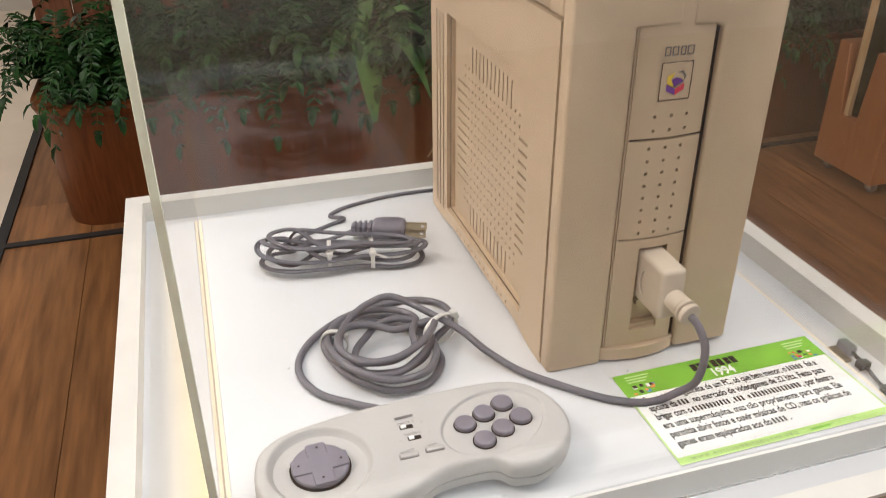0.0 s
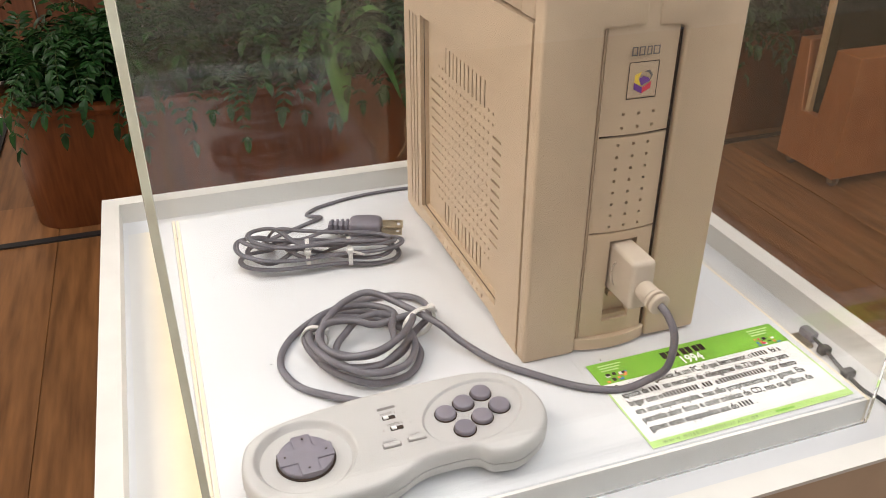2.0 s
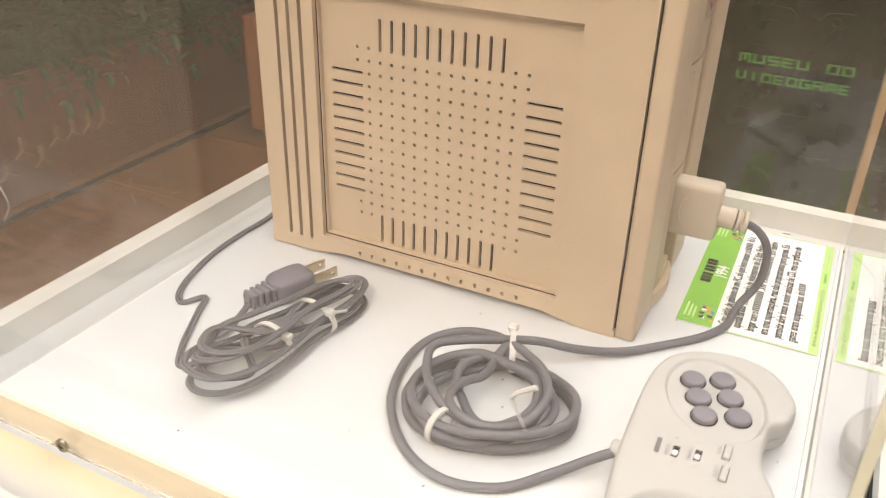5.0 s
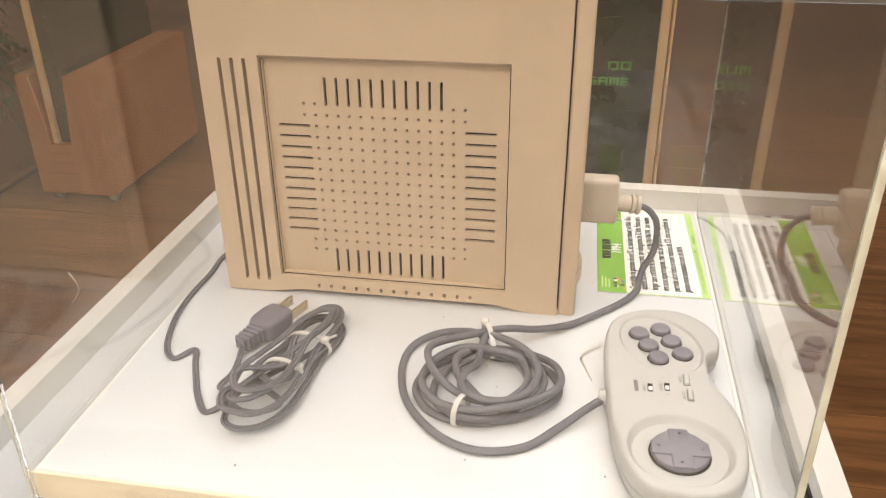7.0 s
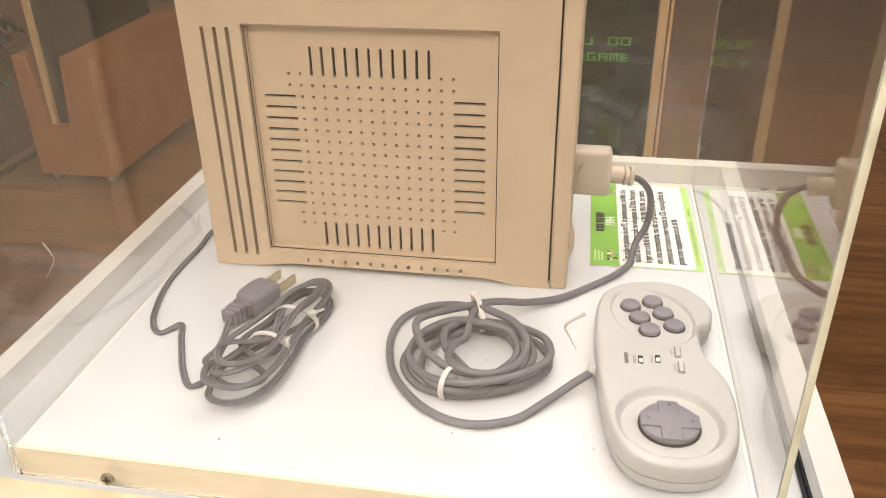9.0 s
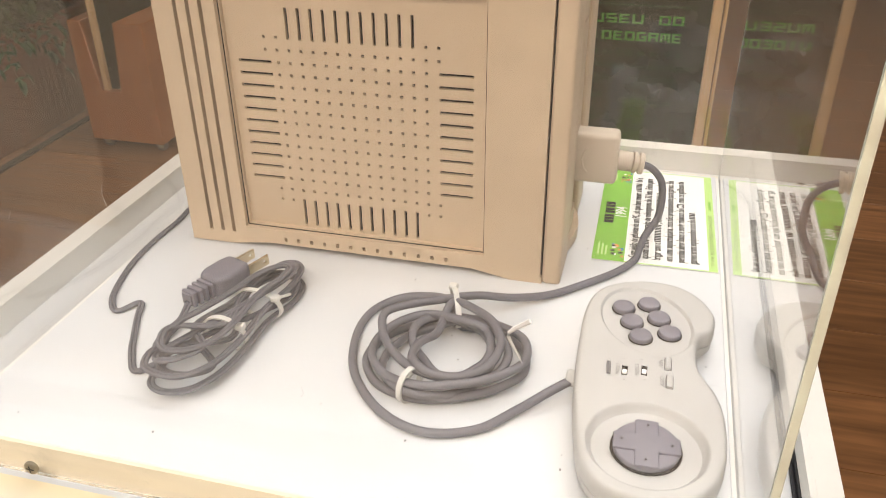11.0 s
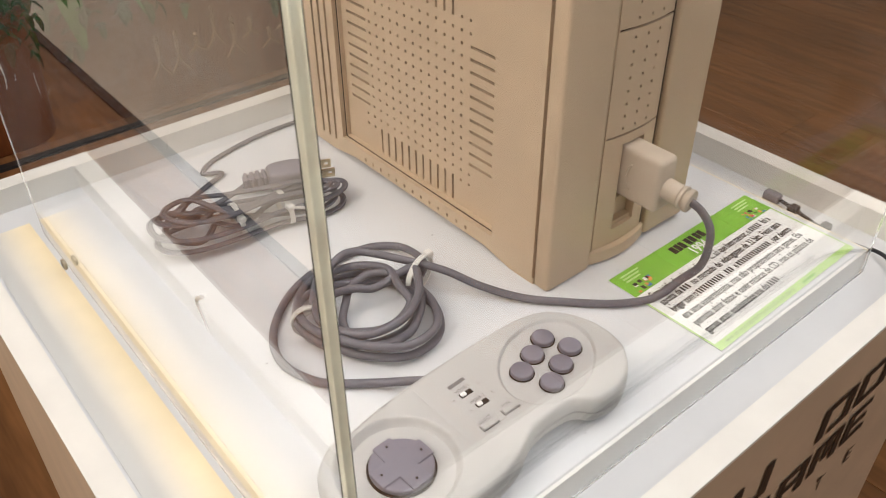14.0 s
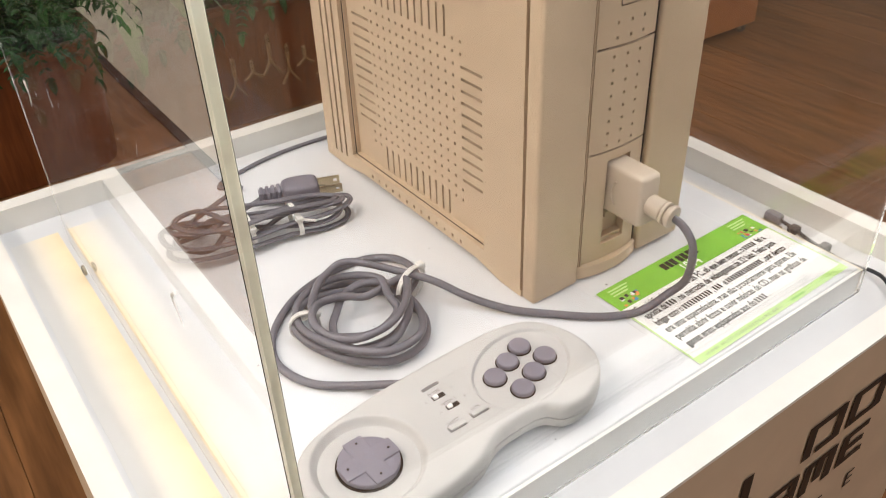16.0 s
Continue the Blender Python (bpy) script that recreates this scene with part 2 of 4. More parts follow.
def tube(path, r, seg=10, closed=False, offset=0.0, bm=None, r_end=None):
    """Sweeps a circle along a path; offset moves it sideways, for twin cables."""
    b = bmesh.new() if bm is None else bm
    rings = []
    k = len(path)
    for i, p in enumerate(path):
        a = path[i - 1] if (i > 0 or closed) else p
        c = path[(i + 1) % k] if (i < k - 1 or closed) else p
        t = (Vector(c) - Vector(a)).normalized()
        side = t.cross(Vector((0, 0, 1)))
        side = side.normalized() if side.length > 1e-4 else Vector((1, 0, 0))
        up = side.cross(t).normalized()
        q = Vector(p) + side * offset
        rr = r if r_end is None else r + (r_end - r) * i / (k - 1)
        rings.append([b.verts.new(q + side * (rr * math.cos(2 * math.pi * j / seg)) + up * (rr * math.sin(2 * math.pi * j / seg))) for j in range(seg)])
    for i in range(k if closed else k - 1):
        A, B = rings[i], rings[(i + 1) % k]
        for j in range(seg):
            b.faces.new((A[j], A[(j + 1) % seg], B[(j + 1) % seg], B[j]))
    if not closed:
        b.faces.new(rings[0][::-1])
        b.faces.new(rings[-1])
    return b


def perforated(u0, u1, v0, v1, holes, depth, put, extra=()):
    """A plate with rectangular holes that go through it. holes: (u0, u1, v0, v1). put(u, v, d) gives the place d under the face."""
    us = sorted({round(u, 6) for u in [u0, u1, *extra, *(h[0] for h in holes), *(h[1] for h in holes)] if u0 <= u <= u1})
    vs = sorted({round(v, 6) for v in [v0, v1, *(h[2] for h in holes), *(h[3] for h in holes)] if v0 <= v <= v1})
    nu, nv = len(us) - 1, len(vs) - 1
    keep = np.ones((nu + 2, nv + 2), bool)
    keep[0], keep[-1], keep[:, 0], keep[:, -1] = False, False, False, False
    for h in holes:
        for i in range(nu):
            mu = (us[i] + us[i + 1]) / 2
            if h[0] < mu < h[1]:
                for j in range(nv):
                    if h[2] < (vs[j] + vs[j + 1]) / 2 < h[3]:
                        keep[i + 1, j + 1] = False
    b = bmesh.new()
    verts = {}

    def at(i, j, d):
        if (i, j, d) not in verts:
            verts[i, j, d] = b.verts.new(put(us[i], vs[j], depth * d))
        return verts[i, j, d]

    for i in range(nu):
        for j in range(nv):
            if not keep[i + 1, j + 1]:
                continue
            b.faces.new((at(i, j, 0), at(i + 1, j, 0), at(i + 1, j + 1, 0), at(i, j + 1, 0)))
            for di, dj, p, q in ((-1, 0, (i, j), (i, j + 1)), (1, 0, (i + 1, j), (i + 1, j + 1)), (0, -1, (i, j), (i + 1, j)), (0, 1, (i, j + 1), (i + 1, j + 1))):
                if not keep[i + 1 + di, j + 1 + dj]:
                    b.faces.new((at(*p, 0), at(*q, 0), at(*q, 1), at(*p, 1)))
    return b


def text_bm(words, size, m, squeeze=1.0, shear=0.0, fatten=0.0, width=None, align="LEFT"):
    """Flat lettering in the built-in font, laid in the plane of the pose m."""
    cu = bpy.data.curves.new("tmp_text", "FONT")
    cu.body, cu.size, cu.shear, cu.offset, cu.resolution_u, cu.align_x = words, size, shear, fatten, 3, align
    ob = new("tmp_text", cu)
    bpy.context.view_layer.update()
    me = bpy.data.meshes.new_from_object(ob.evaluated_get(bpy.context.evaluated_depsgraph_get()))
    b = bmesh.new()
    b.from_mesh(me)
    bpy.data.objects.remove(ob)
    bpy.data.curves.remove(cu)
    bpy.data.meshes.remove(me)
    if width and b.verts:
        wide = max(v.co.x for v in b.verts)
        squeeze = width / wide
    bmesh.ops.scale(b, vec=(squeeze, 1, 1), verts=b.verts)
    bmesh.ops.transform(b, matrix=m, verts=b.verts)
    return b


def bar(u0, u1, v0, v1, m, bm=None, t=0.0):
    b = bmesh.new()
    b.faces.new([b.verts.new(m @ Vector(p)) for p in ((u0, v0, t), (u1, v0, t), (u1, v1, t), (u0, v1, t))])
    return merge(bm, b)


STROKES = {
    "M": [(0, 0, 0, 1), (0, 1, 1, 1), (1, 1, 1, 0), (0.5, 1, 0.5, 0.3)],
    "U": [(0, 1, 0, 0), (0, 0, 1, 0), (1, 0, 1, 1)],
    "S": [(1, 1, 0, 1), (0, 1, 0, 0.5), (0, 0.5, 1, 0.5), (1, 0.5, 1, 0), (1, 0, 0, 0)],
    "E": [(1, 1, 0, 1), (0, 1, 0, 0), (0, 0.5, 0.9, 0.5), (0, 0, 1, 0)],
    "D": [(0, 0, 0, 1), (0, 1, 1, 1), (1, 1, 1, 0), (1, 0, 0.3, 0)],
    "O": [(0, 0, 0, 1), (0, 1, 1, 1), (1, 1, 1, 0), (1, 0, 0, 0)],
    "V": [(0, 1, 0, 0.25), (0, 0.25, 0.5, 0), (0.5, 0, 1, 0.25), (1, 0.25, 1, 1)],
    "I": [(0.5, 0, 0.5, 1)],
    "G": [(1, 1, 0, 1), (0, 1, 0, 0), (0, 0, 1, 0), (1, 0, 1, 0.5), (1, 0.5, 0.5, 0.5)],
    "A": [(0, 0, 0, 1), (0, 1, 1, 1), (1, 1, 1, 0), (0, 0.5, 1, 0.5)],
}


def block_letter(ch, x, z, wide, high, tv, th, m):
    """A squared capital from thick strokes in the plane of m: tv and th are the thickness of upright and level strokes."""
    b = bmesh.new()
    for k, (u0, v0, u1, v1) in enumerate(STROKES[ch]):
        a0, a1 = x + tv / 2 + u0 * (wide - tv), x + tv / 2 + u1 * (wide - tv)
        c0, c1 = z + th / 2 + v0 * (high - th), z + th / 2 + v1 * (high - th)
        lift = 0.00006 * k
        if a0 == a1:
            pts = [(a0 - tv / 2, min(c0, c1) - th / 2), (a0 + tv / 2, min(c0, c1) - th / 2), (a0 + tv / 2, max(c0, c1) + th / 2), (a0 - tv / 2, max(c0, c1) + th / 2)]
        else:
            pts = [(a0, c0 - th / 2), (a1, c1 - th / 2), (a1, c1 + th / 2), (a0, c0 + th / 2)]
            if a0 > a1:
                pts = pts[::-1]
        b.faces.new([b.verts.new(m @ Vector((u, v, lift))) for u, v in pts])
    return b


# ---- the room ----
def build_room():
    rx0, rx1, ry0, ry1 = -6.5, 5.6, -3.6, 5.0
    solid("floor", box(-0.773, rx1, ry0, ry1, FL - 0.05, FL - 0.003), WOODFLOOR, "dark reddish walnut laminate floor", "floor", kind="structure")
    solid("floor_tiles", box(rx0, -0.803, ry0, ry1, FL - 0.05, FL + 0.0015), TILE, "pale stone-coloured tiled floor beside the laminate", "floor", kind="structure")
    strip = box(-0.803, -0.773, ry0, ry1, FL - 0.05, FL + 0.005)
    box(-0.773, 2.45, 1.950, 1.976, FL - 0.003, FL + 0.006, bm=strip)
    solid("trim", strip, RUBBER, "black rubber floor strip edging the laminate", "trim", kind="structure")
    t = 0.12
    solid("wall_east", box(rx1, rx1 + t, ry0, ry1, FL, CEIL), WALLPAINT, "plain warm white wall", "wall", kind="structure")
    solid("wall_north", box(rx0, rx1, ry1, ry1 + t, FL, CEIL), WALLPAINT, "plain warm white wall", "wall", kind="structure")
    solid("wall_south", box(rx0, rx1, ry0 - t, ry0, FL, CEIL), WALLPAINT, "plain warm white wall", "wall", kind="structure")
    # added wall out of view; its dim tone weakens the west pane's reflection
    solid("wall_west", box(rx0 - t, rx0, ry0, ry1, FL, CEIL), WEST_DIM, "unseen tan wall, kept dim to cut reflections in the cover", "wall", kind="structure")
    solid("ceiling", box(rx0, rx1, ry0, ry1, CEIL, CEIL + 0.1), CEILPAINT, "plain white ceiling", "ceiling", kind="structure")
    # invented panel fixtures at the added lamps
    first = thing("ceiling_light", (0, 0, CEIL), "unseen square ceiling light with a warm diffuser, added to light the room", "ceiling light", "ceiling lights")
    part("frame", perforated(-0.5, 0.5, -0.5, 0.5, [(-0.46, 0.46, -0.46, 0.46)], 0.03, lambda u, v, d: (u, v, CEIL - 0.03 + d)), RIMWHITE, first)
    part("diffuser", box(-0.46, 0.46, -0.46, 0.46, CEIL - 0.016, CEIL - 0.006), DIFFUSER, first)
    for i, (lx, ly, _w, _c) in enumerate(LAMPS):
        if i == 0:
            first.location = (lx, ly, CEIL)
        else:
            copy_thing(first, pose(lx, ly, CEIL))


build_room()


# ---- the planter, its plants and the slatted screen ----
def rounded_rect(x0, x1, y0, y1, r, seg=8):
    pts = []
    for cx, cy, a in ((x1 - r, y1 - r, 0), (x0 + r, y1 - r, 90), (x0 + r, y0 + r, 180), (x1 - r, y0 + r, 270)):
        pts += [(cx + r * math.cos(radians(a + 90 * i / seg)), cy + r * math.sin(radians(a + 90 * i / seg))) for i in range(seg + 1)]
    return pts


def lofted(layers):
    """Closed rings of equal count, one above the other, capped at both ends."""
    b = bmesh.new()
    rings = [[b.verts.new(p) for p in ring] for ring in layers]
    k = len(rings[0])
    for A, B in zip(rings, rings[1:]):
        for j in range(k):
            b.faces.new((A[j], A[(j + 1) % k], B[(j + 1) % k], B[j]))
    b.faces.new(rings[0][::-1])
    b.faces.new(rings[-1])
    return b


PX0, PX1, PY0, PY1, PZ = -0.630, 2.295, 2.000, 2.525, FL + 0.381


def build_planter():
    pl = thing("planter", (0.8, 2.26, FL), "long red-brown wooden planter with rounded corners and a rolled rim", "planter")

    def ring(grow, z):
        return [(x, y, z) for x, y in rounded_rect(PX0 - grow, PX1 + grow, PY0 - grow, PY1 + grow, 0.125 + grow)]

    part("body", lofted([ring(-0.027, FL), ring(-0.025, FL + 0.005), ring(-0.005, PZ - 0.037), ring(-0.005, PZ - 0.035), ring(-0.037, PZ - 0.035)]), PLANTERWOOD, pl)
    part("rim", lofted([ring(-0.025, PZ - 0.035), ring(0.005, PZ - 0.032), ring(0.011, PZ - 0.018), ring(0.008, PZ - 0.004), ring(-0.002, PZ), ring(-0.027, PZ - 0.002), ring(-0.032, PZ - 0.015)]), PLANTERWOOD, pl, "rolled wooden rim")
    part("soil", lofted([ring(-0.037, PZ - 0.022), ring(-0.040, PZ - 0.013)]), SOIL, pl, "dark potting soil")
    # painted script that cannot be read in full: slanted strokes of its size
    rng = random.Random(4)
    x = 0.495
    m = pose(0, PY0 + 0.001, 0, 90, 0, 0)
    while x < 1.36:
        h = 0.125 if rng.random() < 0.35 else 0.058
        y = FL + 0.150 - (0.045 if rng.random() < 0.2 else 0.0)
        path = spline([m @ Vector((x + 0.058 * t + 0.016 * math.sin(6.28 * t), y + h * (0.5 - 0.5 * math.cos(6.28 * t)), 0.006)) for t in (0, 0.2, 0.4, 0.6, 0.8, 1.0)], 4)
        part("painted_stroke", tube(path, 0.0045, 6), SCRIPT, pl, "thin gold script stroke")
        x += 0.056 + rng.random() * 0.008


build_planter()


def leaflet(b, base, along, side, normal, length, width):
    """A folded, pointed leaf of eight triangles."""
    tip = base + along * length - normal * length * 0.25
    mid1, mid2 = base + along * length * 0.35, base + along * length * 0.7 - normal * length * 0.08
    v0, v1 = b.verts.new(base), b.verts.new(tip)
    m1, m2 = b.verts.new(mid1), b.verts.new(mid2)
    for s in (-1, 1):
        a = b.verts.new(mid1 + side * s * width * 0.5 + normal * width * 0.18)
        c = b.verts.new(mid2 + side * s * width * 0.4 + normal * width * 0.14)
        b.faces.new((v0, m1, a) if s > 0 else (v0, a, m1))
        b.faces.new((m1, m2, c, a) if s > 0 else (m1, a, c, m2))
        b.faces.new((m2, v1, c) if s > 0 else (m2, c, v1))


def fern(x, y, z, seed, size):
    rng = random.Random(seed)
    fn = thing("fern", (x, y, z), "bushy dark green fern with small pointed leaflets in the planter", "plant", "planter ferns")
    leaves, stems = bmesh.new(), bmesh.new()
    for f in range(42):
        turn = 2 * math.pi * (f + rng.random() * 0.8) / 42
        if math.sin(turn) > 0.55 and rng.random() < 0.5:
            continue
        out = Vector((math.cos(turn), math.sin(turn), 0))
        reach, lift = size * rng.uniform(0.55, 1.05), size * rng.uniform(0.25, 1.0)
        drop = size * rng.uniform(0.15, 0.62)
        pts = [Vector((x, y, z)) + out * reach * t + Vector((0, 0, lift * (1 - (1 - t) ** 2) - drop * t ** 3)) for t in np.linspace(0, 1, 17)]
        tube(pts, 0.0016, 4, bm=stems, r_end=0.0006)
        for i in range(2, 17):
            t = (pts[i] - pts[i - 1]).normalized()
            side = t.cross(Vector((0, 0, 1))).normalized()
            nor = side.cross(t).normalized()
            long = size * 0.20 * (1.05 - 0.045 * i) * rng.uniform(0.8, 1.25)
            for s in (-1, 1):
                d = (side * s + t * rng.uniform(0.35, 0.8) + nor * rng.uniform(-0.3, 0.35)).normalized()
                leaflet(leaves, pts[i], d, d.cross(nor).normalized(), nor, long, long * rng.uniform(0.30, 0.42))
        leaflet(leaves, pts[-1], t, side, nor, size * 0.16, size * 0.07)
    part("foliage", leaves, LEAF, fn)
    part("stem", stems, STEM, fn)


def broad_plant(x, y, z):
    bp = thing("broad_leaf_plant", (x, y, z), "green plant with long broad hanging leaves in the planter", "plant")
    for turn, reach, lift, drop, wide in ((-165, 0.106, 0.062, 0.100, 0.081), (-80, 0.075, 0.062, 0.275, 0.094), (-35, 0.213, 0.075, 0.213, 0.075), (-15, 0.275, 0.088, 0.175, 0.069), (-5, 0.213, 0.112, 0.062, 0.062), (-120, 0.062, 0.112, 0.075, 0.062), (60, 0.150, 0.150, 0.075, 0.050)):
        out = Vector((math.cos(radians(turn)), math.sin(radians(turn)), 0))
        side = Vector((-out.y, out.x, 0))
        b = bmesh.new()
        rows = []
        for t in np.linspace(0, 1, 14):
            c = Vector((x, y, z)) + out * reach * t ** 0.9 + Vector((0, 0, lift * math.sin(min(1, t * 1.6) * math.pi / 2) - drop * t ** 2.2))
            w = wide * (math.sin(math.pi * min(0.98, 0.08 + t * 0.9)) ** 0.7)
            rows.append([b.verts.new(c + side * w * k * 0.5 + Vector((0, 0, abs(k) * w * 0.18 + 0.002 * math.sin(20 * t + 3 * k)))) for k in (-1, -0.5, 0, 0.5, 1)])
        for A, B in zip(rows, rows[1:]):
            for j in range(4):
                b.faces.new((A[j], A[j + 1], B[j + 1], B[j]))
        part("leaf", b, BROAD, bp)
    part("stem", tube([Vector((x, y, z - 0.03)), Vector((x, y, z + 0.08))], 0.006, 8), STEM, bp)


_rng = random.Random(8)
for i in range(24):
    fern(PX0 + 0.075 + i * 0.1175 + _rng.uniform(-0.04, 0.04), 2.125 + _rng.uniform(-0.03, 0.20), PZ - 0.02, 100 + i, _rng.uniform(0.27, 0.38))
broad_plant(0.300, 2.000, PZ + 0.10)


def build_screen():
    sc = thing("slatted_screen", (0.8, 2.8, FL), "tall screen of upright red-brown wooden slats behind the planter", "screen")
    me = finish("slat", box(-0.060, 0.060, -0.015, 0.015, 0, 1.9, 0.003, 1), SLATWOOD)
    for i in range(28):
        ob = new("slat", me)
        ob.parent = sc
        ob.location = (-1.42 + i * 0.125, 0.008 * (i % 2), 0)
    part("rail", box(-0.65, 2.8, 2.826, 2.85, FL + 1.4, FL + 1.5), SLATWOOD, sc)


build_screen()


# ---- rolling board stands ----
def caster(cx, cy, parent):
    cst = part("caster", box(cx - 0.017, cx + 0.017, cy - 0.012, cy + 0.012, FL + 0.026, FL + 0.038, 0.002), STEEL, parent, "small swivel caster with a grey wheel")
    part("wheel", disc((cx, cy, FL + 0.019), 0.019, 0.017, (1, 0.3, 0), 20, 0.003), GREYINK, cst)
    for side in (-0.0105, 0.0105):
        part("fork", box(cx + side - 0.0012, cx + side + 0.0012, cy - 0.010, cy + 0.010, FL + 0.012, FL + 0.030, 0.0005, 1), STEEL, cst)


def build_cart():
    ct = thing("board_stand", (2.1, 1.64, FL), "cherry-coloured wooden stand on casters holding a dark green board", "display stand")
    x0, x1 = 1.805, 2.444
    b, slot, top = FL + 0.038, FL + 0.210, FL + 0.437
    outline = [(1.504, b), (1.768, b), (1.768, top), (1.722, top), (1.694, slot), (1.624, slot), (1.604, top), (1.504, top)]
    part("body", prism(outline, x0, x1, "x", 0.002, 1), ORANGEWOOD, ct)
    part("board", box(x0 + 0.026, x1, 1.633, 1.685, slot + 0.001, 1.2, 0.001, 1), BOARD, ct, "dark green board in the slot")
    part("edge_strip", box(x0 + 0.008, x0 + 0.025, 1.672, 1.690, slot + 0.001, 1.2, 0.001, 1), PINE, ct, "pale wooden edge strip")
    for cx in (x0 + 0.04, x1 - 0.04):
        for cy in (1.535, 1.735):
            caster(cx, cy, ct)


build_cart()


def line_tube(b, pts, r, closed=False, step=6):
    return tube(spline(pts, step, closed), r, 5, closed, bm=b)


def build_board():
    bx = 0.98
    # drawn at a small size and laid out 1.13 times as large and as far off
    hub = Vector((-0.28, -0.2, 0.915))
    grown = Matrix.Translation(hub + Vector((0, -0.021, 0))) @ Matrix.Scale(1.13, 4) @ Matrix.Translation(-hub)
    low = (FL - hub.z) / 1.13 + hub.z
    bd = thing("museum_board", (grown @ Vector((bx, 0, low))), "dark green printed board in a pale pine frame", "sign board")
    yr, yl = -0.122, 0.116

    def put(name, bm, material, label="", smooth=True):
        bmesh.ops.transform(bm, matrix=grown, verts=bm.verts)
        part(name, bm, material, bd, label, smooth)

    put("board", box(bx, bx + 0.012, yr, yl, low, 1.0), BOARD)
    for y0, y1 in ((yr - 0.016, yr), (yl, yl + 0.018)):
        put("frame_post", box(bx - 0.006, bx + 0.018, y0, y1, low, 1.0, 0.002, 1), PINE)
    put("frame_post", box(bx + 0.0, bx + 0.016, yr - 0.024, yr - 0.019, low, 1.0, 0.001, 1), PINE)
    m = Matrix.Translation((bx - 0.0015, 0, 0)) @ pose(0, 0, 0, 90, 0, -90)
    for words, z, pitch, wide in (("MUSEU DO", 0.527, 0.0212, 0.0178), ("VIDEOGAME", 0.499, 0.0188, 0.0160)):
        for k, ch in enumerate(words):
            if ch != " ":
                put("letter", block_letter(ch, -0.084 + k * pitch, z, wide, 0.0150, 0.0040, 0.0030, m), BOARDGREEN, "green block letter", smooth=False)
    put("lettering", text_bm("I T I N E R A N T E", 0.012, m @ pose(-0.084, 0.474, 0), width=0.168), BOARDLINE, "small dull lettering", smooth=False)
    for z in (0.556, 0.455):
        put("rule", bar(-0.09, 0.10, z, z + 0.0016, m), BOARDLINE, smooth=False)
    # outlined game pads and a hand-held console
    for cz, flip in ((0.60, 0.0), (0.70, 0.3), (0.31, 0.2)):
        b = bmesh.new()
        for cx in (0.055, -0.05):
            o = [(-0.03, 0.012), (-0.012, 0.016), (0.012, 0.016), (0.03, 0.012), (0.04, -0.012), (0.034, -0.026), (0.024, -0.020), (0.012, -0.006), (-0.012, -0.006), (-0.024, -0.020), (-0.034, -0.026), (-0.04, -0.012)]
            line_tube(b, [m @ Vector((cx + u * math.cos(flip) - v * math.sin(flip), cz + u * math.sin(flip) + v * math.cos(flip), 0)) for u, v in o], 0.0006, True, 4)
            for u, v, r in ((0.014, 0.003, 0.006), (-0.014, 0.003, 0.006), (0.026, 0.004, 0.003)):
                line_tube(b, [m @ Vector((cx + u + r * math.cos(a), cz + v + r * math.sin(a), 0)) for a in np.linspace(0, 6.28, 9)[:-1]], 0.0005, True, 3)
        put("drawn_pad", b, BOARDLINE, "thin green outline drawing")
    b = bmesh.new()
    for cx, cz, w, h in ((0.04, 0.415, 0.035, 0.022), (0.034, 0.415, 0.018, 0.014), (-0.055, 0.40, 0.028, 0.035), (-0.055, 0.415, 0.016, 0.012)):
        line_tube(b, [m @ Vector((cx + u * w, cz + v * h, 0)) for u, v in ((-1, -0.8), (-0.9, -1), (0.9, -1), (1, -0.8), (1, 0.8), (0.9, 1), (-0.9, 1), (-1, 0.8))], 0.0006, True, 3)
    put("drawn_console", b, BOARDLINE, "thin green outline drawing")


build_board()

# ---- the pedestal ----
ZB = 0.62
OX0, OX1, OY0, OY1 = -0.246, 0.240, -0.147, 0.319
RT = 0.0135
MOAT = ZB - 0.018
QX0, QX1, QY0, QY1 = -0.1885, 0.184, -0.1035, 0.262


